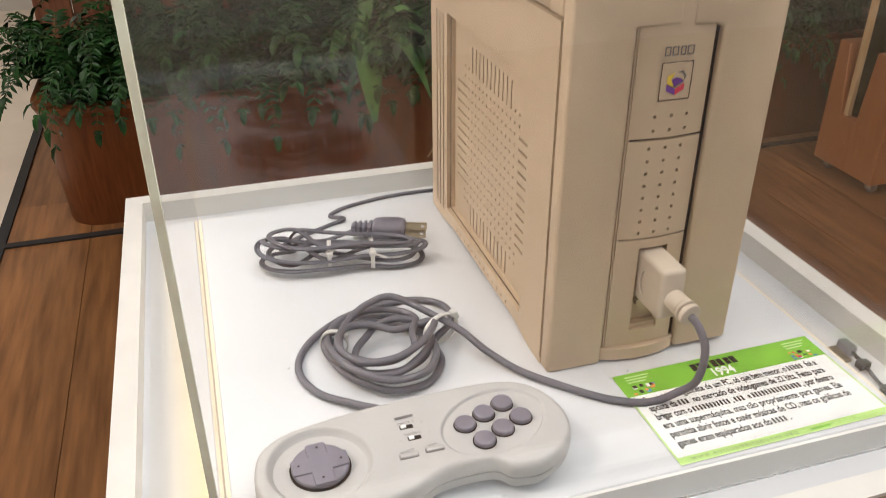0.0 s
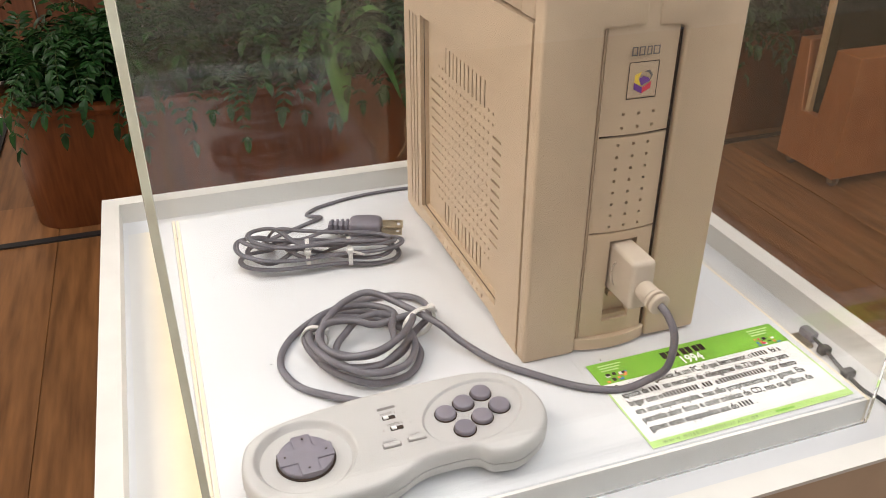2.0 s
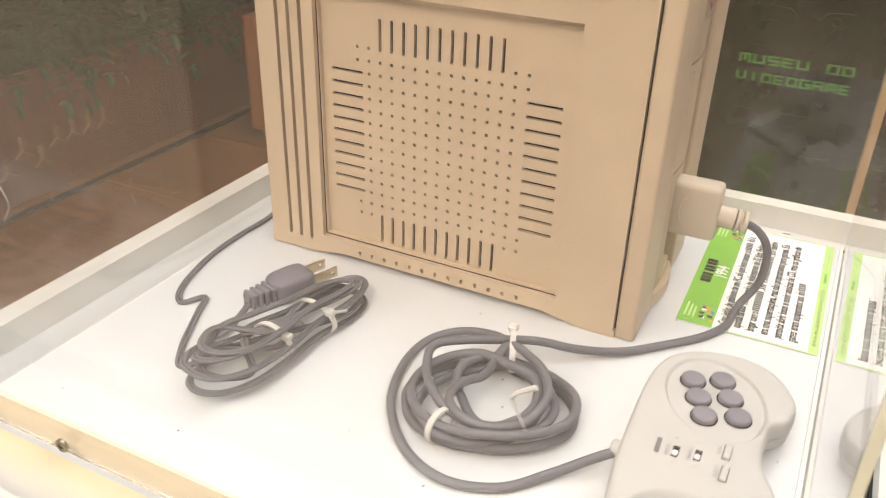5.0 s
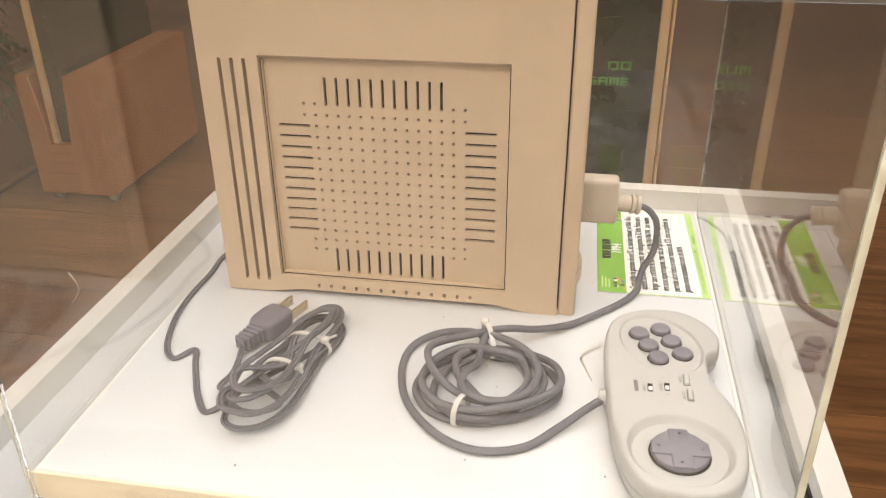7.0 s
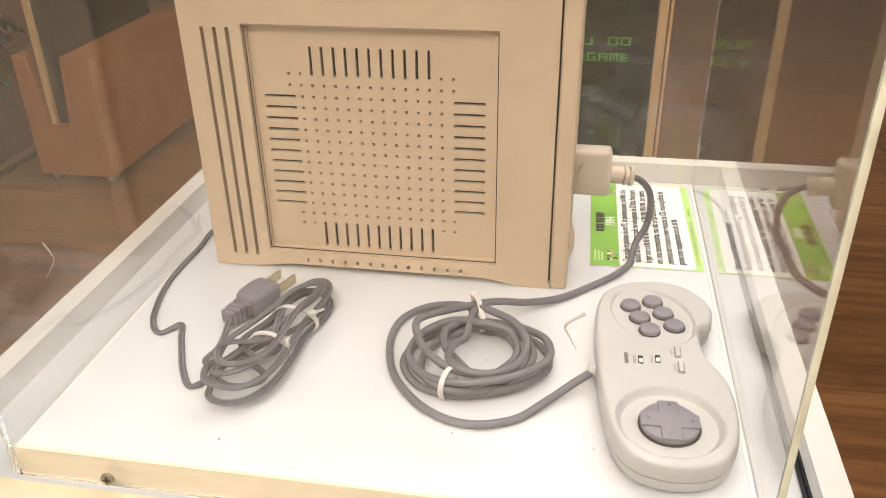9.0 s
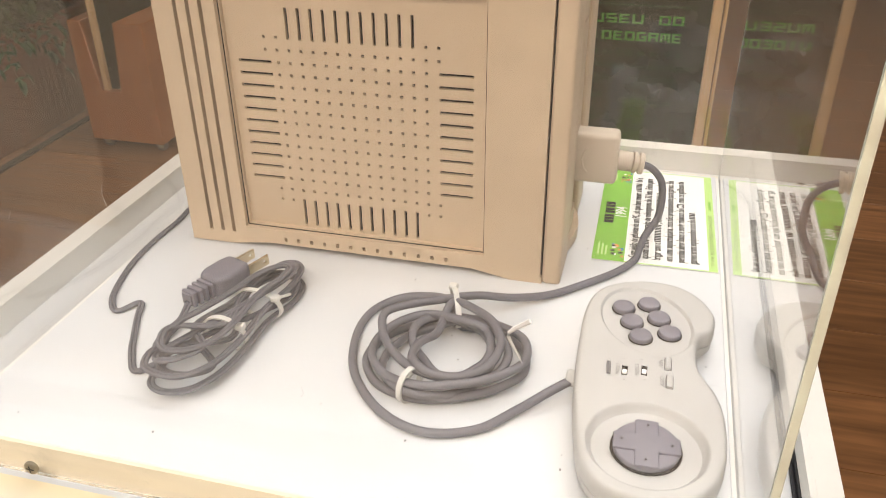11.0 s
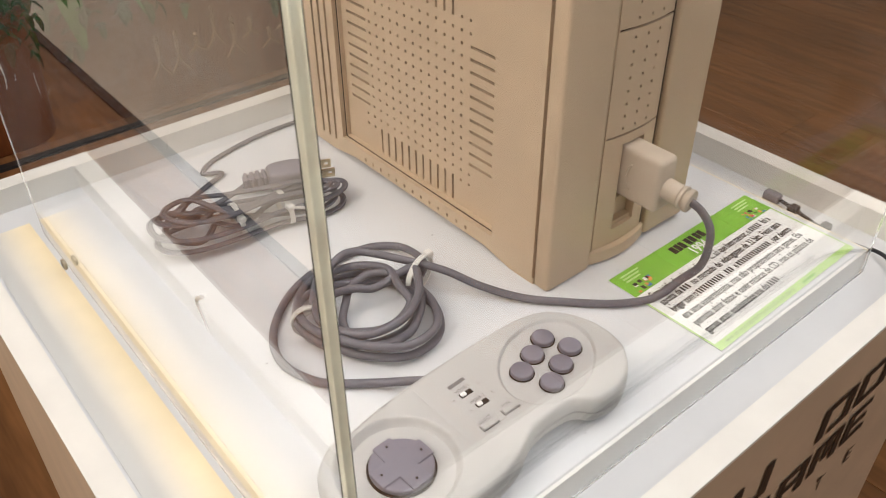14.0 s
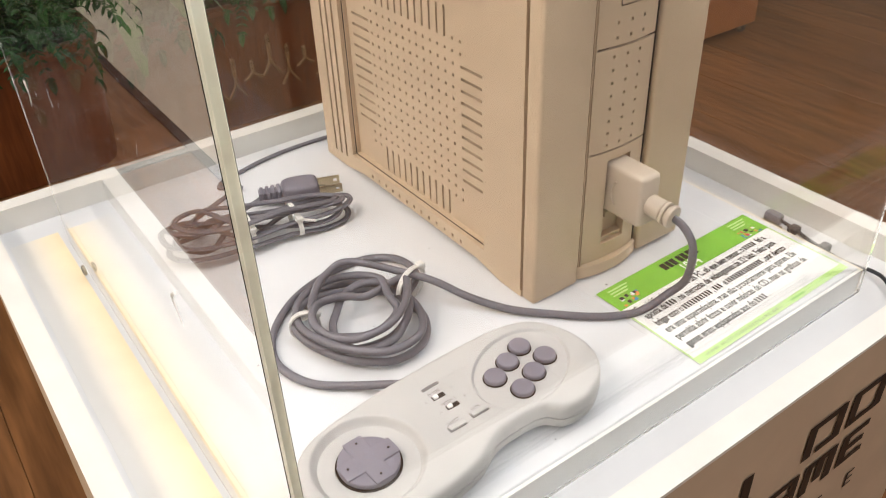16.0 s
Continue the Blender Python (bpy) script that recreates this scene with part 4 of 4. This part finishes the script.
# ---- mains lead ----
def build_mains():
    ml = thing("mains_lead", (-0.08, 0.16, ZB), "thin grey twin-core mains lead bundled with ties, with a flat plug", "cable")
    r = 0.00105
    z = ZB + r + 0.0002
    lead = [(0.060, 0.2355, z + 0.012), (0.056, 0.248, z + 0.006), (0.043, 0.2575, z), (0.020, 0.2560, z), (-0.003, 0.2570, z), (-0.028, 0.2560, z), (-0.050, 0.252, z), (-0.074, 0.244, z), (-0.0850, 0.2335, z), (-0.0755, 0.2245, z + 0.001), (-0.088, 0.2185, z), (-0.103, 0.211, z), (-0.118, 0.203, z), (-0.131, 0.192, z)]
    rng = random.Random(21)
    cx, cy = -0.0885, 0.1570
    turns, per = 5, 14
    path = list(lead)
    for k in range(turns * per + 1):
        t = k / per
        a = 2 * math.pi * t + 2.25
        loop = min(int(t), turns - 1)
        la = (0.059, 0.054, 0.062, 0.056, 0.051)[loop] + rng.uniform(-0.001, 0.001)
        wb = (0.0230, 0.0170, 0.0200, 0.0125, 0.0150)[loop]
        c, s = math.cos(a), math.sin(a)
        pinch = 0.50 + 0.50 * abs(c) ** 1.5
        wide = wb * (1.35 if c < 0 else 1.0)
        u, v = la * c, (wide * s * pinch if loop % 2 == 0 else 0.72 * wb * math.sin(2 * a))
        tilt = radians(-9)
        path.append((cx + u * math.cos(tilt) - v * math.sin(tilt), cy + u * math.sin(tilt) + v * math.cos(tilt), z + (0.002, 0.0060, 0.0095, 0.0130, 0.0160)[loop] + 0.0018 * math.sin(2 * a + loop) + 0.0025 * (1 - abs(c)) + 0.010 * max(0.0, -c) ** 2 * (0.3 + 0.2 * loop)))
    path += [(-0.126, 0.180, z + 0.008), (-0.1165, 0.1865, z + 0.004), (-0.109, 0.1930, z + 0.002), (-0.097, 0.1905, z + 0.002), (-0.085, 0.1910, z + 0.004), (-0.072, 0.1935, z + 0.006)]
    pts = spline(path, 6)
    b = tube(pts, r, 8, offset=r * 0.92)
    tube(pts, r, 8, offset=-r * 0.92, bm=b)
    part("sheath", b, CABLE, ml, "grey twin sheath")
    # plug
    d = Vector((0.93, -0.34, 0)).normalized()
    s = Vector((-d.y, d.x, 0))
    o = Vector((-0.0745, 0.1940, ZB + 0.0085))
    m = Matrix(((d.x, s.x, 0, o.x), (d.y, s.y, 0, o.y), (0, 0, 1, o.z), (0, 0, 0, 1)))
    outline = [(0.016, -0.0075), (0.022, -0.0100), (0.034, -0.0105), (0.042, -0.0085), (0.042, 0.0085), (0.034, 0.0105), (0.022, 0.0100), (0.016, 0.0075)]
    b = prism(outline, -0.0070, 0.0070, "z", 0.0034, 4)
    bmesh.ops.transform(b, matrix=m, verts=b.verts)
    pg = part("plug", b, GREY_KEY, ml, "grey moulded flat plug")
    b = None
    for k in range(4):
        b = box(0.001 + k * 0.004, 0.0036 + k * 0.004, -0.0052 - 0.0005 * k, 0.0052 + 0.0005 * k, -0.0046, 0.0046, 0.0010, 2, bm=b)
    b = box(0.0, 0.017, -0.0036, 0.0036, -0.0034, 0.0034, bm=b)
    bmesh.ops.transform(b, matrix=m, verts=b.verts)
    part("strain_relief", b, GREY_KEY, pg)
    for y in (-0.0062, 0.0062):
        b = perforated(0.042, 0.058, -0.0031, 0.0031, [(0.0535, 0.0560, -0.0012, 0.0012)], 0.0014, lambda u, v, dd: (u, y - 0.0007 + dd, v))
        bmesh.ops.transform(b, matrix=m, verts=b.verts)
        part("blade", b, BRASS, pg, "flat metal plug blade", smooth=False)


build_mains()
cable_tie((-0.0985, 0.1575, 0.6285), (1, -0.16, 0), 0.0135, 0.0098, (0.006, 0.012, -0.004), "milky nylon tie round the mains lead bundle")
cable_tie((-0.0680, 0.1525, 0.6280), (1, -0.16, 0), 0.0150, 0.0090, (0.010, -0.004, -0.003), "milky nylon tie round the mains lead bundle")


# ---- the game pad ----
def build_pad():
    gp = thing("game_pad", (-0.09, -0.06, ZB), "pale grey-beige game pad with a round direction pad and six buttons", "game controller")
    ctrl = [(-0.152, -0.034), (-0.124, -0.029), (-0.094, -0.0265), (-0.063, -0.0255), (-0.040, -0.0265), (-0.024, -0.032), (-0.014, -0.044), (-0.0095, -0.060), (-0.012, -0.076), (-0.022, -0.088), (-0.036, -0.0948), (-0.047, -0.0945), (-0.0535, -0.0922), (-0.0580, -0.0872), (-0.065, -0.0858), (-0.079, -0.0860), (-0.088, -0.0880), (-0.101, -0.0945), (-0.118, -0.0980), (-0.140, -0.0980), (-0.158, -0.0935), (-0.170, -0.0840), (-0.1755, -0.068), (-0.173, -0.050), (-0.165, -0.040)]
    ring = [Vector((p.x, p.y)) for p in spline([(x, y, 0) for x, y in ctrl], 5, True)]
    k = len(ring)

    def inset(d):
        out = []
        for i in range(k):
            t = (ring[(i + 1) % k] - ring[i - 1]).normalized()
            out.append(ring[i] + Vector((t.y, -t.x)) * d)
        return out

    def layer(d, z):
        return [(p.x, p.y, ZB + z) for p in inset(d + 0.0012)]

    part("shell_bottom", lofted([layer(0.0060, 0.0025), layer(0.0022, 0.0040), layer(0.0006, 0.0070), layer(0.0006, 0.0106)]), BEIGE_PAD, gp)
    part("seam", lofted([layer(0.0012, 0.0100), layer(0.0012, 0.0116)]), GREYINK, gp, "thin dark seam")
    for x, y in ((-0.15, -0.05), (-0.15, -0.08), (-0.03, -0.05), (-0.035, -0.08)):
        part("foot", disc((x, y, ZB + 0.0014), 0.004, 0.0028, seg=16), RUBBER, gp)
    top = 0.0208
    dp = Vector((-0.142, -0.0635))
    bc = Vector((-0.050, -0.0590))

    def height(p):
        dz = 0.0
        d = (p - dp).length
        if d < 0.0265:
            e = min(1, (0.0265 - d) / 0.0036)
            dz += 0.0040 * e * e * (3 - 2 * e)
        q = p - bc
        u, v = q.x * math.cos(0.4) + q.y * math.sin(0.4), -q.x * math.sin(0.4) + q.y * math.cos(0.4)
        d = math.sqrt((u / 0.031) ** 2 + (v / 0.0225) ** 2)
        if d < 1:
            e = min(1, (1 - d) / 0.055)
            dz += 0.0017 * e * e * (3 - 2 * e)
        return top - dz

    from mathutils import geometry
    edge = inset(0.0037)
    pts = [p.copy() for p in edge]
    inner = inset(0.0050)
    xs, ys = np.arange(-0.176, -0.008, 0.00095), np.arange(-0.098, -0.025, 0.00095)

    def inside(p, poly):
        hit = False
        j = len(poly) - 1
        for i in range(len(poly)):
            a, c = poly[i], poly[j]
            if (a.y > p.y) != (c.y > p.y) and p.x < (c.x - a.x) * (p.y - a.y) / (c.y - a.y) + a.x:
                hit = not hit
            j = i
        return hit

    for x in xs:
        for y in ys:
            p = Vector((x, y))
            q = p - bc
            e = math.hypot((q.x * math.cos(0.4) + q.y * math.sin(0.4)) / 0.031, (q.y * math.cos(0.4) - q.x * math.sin(0.4)) / 0.0225)
            if inside(p, inner) and not 0.0218 < (p - dp).length < 0.0273 and not 0.91 < e < 1.03:
                pts.append(p)
    for a in np.linspace(0, 2 * math.pi, 121)[:-1]:
        for d in (0.0222, 0.0231, 0.0238, 0.0245, 0.0252, 0.0259, 0.0265, 0.0270):
            p = dp + Vector((math.cos(a), math.sin(a))) * d
            if inside(p, inner):
                pts.append(p)
        for d in (0.925, 0.945, 0.96, 0.975, 0.99, 1.0, 1.015):
            u, v = 0.031 * d * math.cos(a), 0.0225 * d * math.sin(a)
            p = bc + Vector((u * math.cos(0.4) - v * math.sin(0.4), u * math.sin(0.4) + v * math.cos(0.4)))
            if inside(p, inner):
                pts.append(p)
    vs, _, fs, *_ = geometry.delaunay_2d_cdt(pts, [], [list(range(k))], 1, 1e-6)
    b = bmesh.new()
    low = [[b.verts.new(p) for p in layer(d, z)] for d, z in ((0.0006, 0.0112), (0.0, 0.0126), (0.0002, 0.0172), (0.0007, 0.0194), (0.0015, 0.0204))]
    vv = [b.verts.new((v.x, v.y, ZB + height(v))) for v in vs]
    for A, B in zip(low, low[1:]):
        for j in range(k):
            b.faces.new((A[j], A[(j + 1) % k], B[(j + 1) % k], B[j]))
    for j in range(k):
        b.faces.new((low[-1][j], low[-1][(j + 1) % k], vv[(j + 1) % k], vv[j]))
    for f in fs:
        b.faces.new([vv[i] for i in f])
    part("shell_top", b, BEIGE_PAD, gp)
    # direction pad
    z = ZB + top - 0.0038
    part("pad_well", disc((dp.x, dp.y, z + 0.0003), 0.0152, 0.0006, seg=40), HOLLOW_SHADE, gp)
    b = disc((dp.x, dp.y, z + 0.0018), 0.0142, 0.0030, seg=48, bevel=0.0008)
    ang = radians(2.5)
    cross = [(0.005, 0.005), (0.005, 0.0141), (-0.005, 0.0141), (-0.005, 0.005), (-0.0141, 0.005), (-0.0141, -0.005), (-0.005, -0.005), (-0.005, -0.0141), (0.005, -0.0141), (0.005, -0.005), (0.0141, -0.005), (0.0141, 0.005)]
    turned = [(dp.x + u * math.cos(ang) - v * math.sin(ang), dp.y + u * math.sin(ang) + v * math.cos(ang)) for u, v in cross]
    d_pad = part("direction_pad", b, GREY_KEY, gp, "round grey-violet direction pad")
    part("cross", prism(turned, z + 0.0026, z + 0.0044, "z", 0.0007, 2), GREY_KEY, d_pad, "raised cross")
    for u, v in ((0, 0.0105), (0, -0.0105), (0.0105, 0), (-0.0105, 0)):
        part("pip", disc((dp.x + u, dp.y + v, z + 0.0045), 0.0006, 0.0003, seg=10), HOLLOW_SHADE, d_pad)
    # six buttons in two slanted rows
    for x, y in ((-0.0410, -0.0470), (-0.0530, -0.0520), (-0.0650, -0.0570), (-0.0350, -0.0598), (-0.0470, -0.0654), (-0.0590, -0.0710)):
        part("button_well", disc((x, y, ZB + top - 0.0014), 0.0062, 0.0004, seg=28), HOLLOW_SHADE, gp)
        bt = part("button", disc((x, y, ZB + top - 0.0008), 0.0056, 0.0040, seg=32, bevel=0.0009), GREY_KEY, gp, "round grey-violet button")
        b = bmesh.new()
        for q in range(2):
            bar(-0.0010 + q * 0.0014, -0.0006 + q * 0.0014, -0.0014, 0.0014, pose(x, y, ZB + top + 0.00126), b)
        part("numeral_bars", b, GREYINK, bt, smooth=False)
    # slide switches and the two small keys
    for x, y in ((-0.0950, -0.0510), (-0.0930, -0.0600)):
        part("switch_slot", box(x - 0.0035, x + 0.0035, y - 0.0014, y + 0.0014, ZB + top - 0.0001, ZB + top + 0.0002, 0.0001, 1), HOLLOW_SHADE, gp)
        part("switch_knob", box(x - 0.0030, x - 0.0002, y - 0.0011, y + 0.0011, ZB + top, ZB + top + 0.0013, 0.0004, 1), PAPER, gp, "small white slide switch")
    for x, y in ((-0.0990, -0.0718), (-0.0855, -0.0708)):
        part("key_slot", box(x - 0.0049, x + 0.0049, y - 0.0018, y + 0.0018, ZB + top, ZB + top + 0.0002, 0.0001, 1), GREYINK, gp)
        part("key", box(x - 0.0045, x + 0.0045, y - 0.0014, y + 0.0014, ZB + top - 0.0005, ZB + top + 0.0014, 0.0006, 2), BEIGE_PAD, gp)
    pm = lambda x, y: pose(x, y, ZB + top + 0.00025, 0, 0, 3)
    b = bmesh.new()
    bar(-0.005, 0.005, 0, 0.0021, pm(-0.0945, -0.0445), b)
    part("maker_mark", b, GREYINK, gp, "small grey printed bar", smooth=False)
    for words, x, y, s in (("MODE 1", -0.0990, -0.0487, 0.0024), ("MODE 2", -0.0975, -0.0577, 0.0024), ("SELECT", -0.1030, -0.0694, 0.0024), ("RUN", -0.0880, -0.0684, 0.0024), ("A", -0.1030, -0.0520, 0.0022), ("B", -0.0870, -0.0505, 0.0022), ("A", -0.1010, -0.0612, 0.0022), ("B", -0.0855, -0.0590, 0.0022)):
        part("lettering", text_bm(words, s, pm(x, y)), GREYINK, gp, smooth=False)
    part("cable_collar", disc((-0.094, -0.0275, ZB + 0.0105), 0.0042, 0.007, (0.05, 1, 0), 18, 0.001), BEIGE_PAD, gp)


build_pad()


# ---- the information card ----
def build_card():
    cd = thing("information_card", (0.107, -0.06, ZB), "printed green and white information card lying on the platform", "label card")
    W, H = 0.1375, 0.0765
    o = Matrix.Translation((0.0395, -0.0997, ZB + 0.0004)) @ pose(0, 0, 0, 0, 0, 0.8)
    b = box(0, W, 0, H, 0, 0.0004)
    bmesh.ops.transform(b, matrix=o, verts=b.verts)
    part("card", b, PAPER, cd)
    lay = lambda dz: o @ Matrix.Translation((0, 0, 0.0004 + dz))
    part("header", bar(0, W, H - 0.0200, H, lay(0.0001)), GREEN, cd, "green header band", smooth=False)
    b = bar(0, W, 0, 0.0052, lay(0.0001))
    bar(0, 0.0012, 0.0052, H - 0.02, lay(0.0001), b)
    bar(W - 0.0012, W, 0.0052, H - 0.02, lay(0.0001), b)
    part("border", b, LIME, cd, "lime green border", smooth=False)
    b = bmesh.new()
    for u0, u1 in ((0.0500, 0.0540), (0.0546, 0.0580), (0.0586, 0.0622), (0.0642, 0.0678), (0.0684, 0.0720), (0.0734, 0.0768), (0.0774, 0.0812)):
        bar(u0, u1, H - 0.0102, H - 0.0038, lay(0.0002), b)
    part("title_bars", b, BLACK, cd, "black title bars", smooth=False)
    part("year", text_bm("1994", 0.0100, lay(0.0002) @ pose(0.0670, H - 0.0180, 0), fatten=0.0003, squeeze=0.8, align="CENTER"), PAPER, cd, "white year figures", smooth=False)
    # corner pictures and small print, as plain coloured shapes
    rng = random.Random(2)
    for u in (0.0045, W - 0.0225):
        b = bmesh.new()
        for k in range(3):
            bar(u + 0.002, u + 0.018 - 0.002 * k, H - 0.0040 - 0.0024 * k, H - 0.0028 - 0.0024 * k, lay(0.0002), b)
        part("small_print", b, LIMEINK, cd, smooth=False)
        for mt in (RED, BLUE, ORANGE, DARKINK, PAPER, DARKINK, GREEN, ORANGE, BLUE):
            b = bmesh.new()
            for _ in range(2):
                x, y = u + rng.uniform(0.0, 0.015), H - 0.0195 + rng.uniform(0, 0.0065)
                bar(x, x + rng.uniform(0.0015, 0.0032), y, y + rng.uniform(0.0012, 0.0028), lay(0.00025), b, rng.random() * 0.0001)
            part("picture_shape", b, mt, cd, smooth=False)
    lines = [
        (["Com jeitão de gabinete de um PC, só que bem menor, o ", 5, " foi a"], 0.119),
        (["aposta da ", 3, " no mercado de videogames de 32 bits. Feito para"], 0.119),
        (["brigar com o ", 11, ", ", 3, " e ", 15, ", por dentro"], 0.119),
        (["era uma supermáquina, mas não propriamente para games. Ele"], 0.119),
        (["permitia abrir fotos e ouvir músicas de CD, mas os gráficos de"], 0.119),
        (["games eram equiparados aos do ", 4, "."], 0.072),
    ]
    size, gap = 0.0071, 0.0074
    for i, (bits, width) in enumerate(lines):
        y = H - 0.0272 - i * gap
        b = bmesh.new()
        u = 0.0
        for bit in bits:
            if isinstance(bit, int):
                for q in range(bit):
                    bar(u + q * 0.0037, u + q * 0.0037 + 0.0022, 0.0, 0.0042, Matrix(), b)
                u += bit * 0.0037 + 0.0014
            else:
                piece = text_bm(bit.rstrip(), size, Matrix.Translation((u, 0, 0)), fatten=0.00017)
                u = max(v.co.x for v in piece.verts) + (0.0019 if bit.endswith(" ") else 0.0006)
                merge(b, piece)
        bmesh.ops.transform(b, matrix=lay(0.0002) @ Matrix.Translation((0.0068, y, 0)) @ Matrix.Diagonal((width / u, 1, 1, 1)), verts=b.verts)
        part("text_line", b, DARKINK, cd, "line of black print", smooth=False)
    part("web_line", text_bm("W W W . M U S E U D O V I D E O G A M E . O R G", 0.0030, lay(0.0002) @ pose(0.008, 0.0016, 0), width=0.066), DARKINK, cd, smooth=False)
    b = bar(0.083, 0.096, 0.0016, 0.0032, lay(0.0002))
    for k in range(8):
        bar(0.101 + k * 0.0036, 0.1018 + k * 0.0036, 0.0022, 0.0029, lay(0.0002), b)
    part("footer_marks", b, GREEN, cd, smooth=False)


build_card()


# ---- channel wiring ----
def build_wiring():
    wr = thing("channel_wire", (0.205, -0.06, MOAT), "thin dark wire with clips lying in the pedestal channel", "wire")
    z = MOAT + 0.0016
    path = [(0.212, -0.022, z + 0.004), (0.2110, -0.040, z + 0.002), (0.2085, -0.060, z), (0.2060, -0.080, z), (0.2070, -0.096, z + 0.001), (0.2040, -0.110, z + 0.003), (0.1960, -0.1205, z + 0.002), (0.1840, -0.1290, z), (0.165, -0.1315, z), (0.10, -0.1320, z), (0.0, -0.1322, z), (-0.10, -0.1320, z), (-0.20, -0.1318, z)]
    part("wire", tube(spline(path, 7), 0.0013, 8), RUBBER, wr)
    part("connector", box(0.2085, 0.2155, -0.030, -0.018, z - 0.001, z + 0.0065, 0.0015, 2), GREY_KEY, wr, "grey connector")
    part("metal_tab", box(0.2000, 0.2085, -0.034, -0.018, z - 0.0014, z + 0.0012, 0.0003, 1), STEEL, wr, "small metal tab")
    for y, x in ((-0.041, 0.2108), (-0.066, 0.2078)):
        part("clip", box(x - 0.0042, x + 0.0042, y - 0.0032, y + 0.0032, z - 0.0014, z + 0.0042, 0.0010, 1), RUBBER, wr, "black plastic clip")
    part("light_strip", box(-0.225, 0.17, -0.1343, -0.1328, MOAT, MOAT + 0.006), RUBBER, wr, "black strip along the rim")


build_wiring()


def build_specks():
    rng = random.Random(31)
    b = bmesh.new()
    for k in range(46):
        x, y = rng.uniform(QX0 + 0.01, QX1 - 0.01), rng.uniform(QY0 + 0.008, QY1 - 0.01)
        if 0.0 < x < 0.14 and y > -0.015:
            continue
        s = rng.uniform(0.0002, 0.0006)
        box(x - s, x + s, y - s * 0.7, y + s * 0.7, ZB + 0.00005, ZB + 0.0004, bm=b)
    solid("dust_specks", b, GREYINK, "tiny dark specks of dust on the white platform", "dust", kind="stuff", smooth=False)


build_specks()


# ---- floor planks ----
def build_planks():
    floor = bpy.data.objects["floor"]
    rng = random.Random(6)
    w = 0.2294
    me = finish("plank", box(-w / 2 + 0.0007, w / 2 - 0.0007, -0.75 + 0.0007, 0.75 - 0.0007, -0.003, 0.0, 0.0006, 1), WOODFLOOR)
    x = 1.4775 - 9.81 * w
    while x < 4.8:
        y = -2.4 + rng.uniform(0, 1.1)
        while y < 1.9 or (y < 4.0 and x > 2.3):
            ob = new("plank", me)
            ob.parent = floor
            ob.location = (x + w / 2, y, FL)
            y += 1.5
        x += w


build_planks()
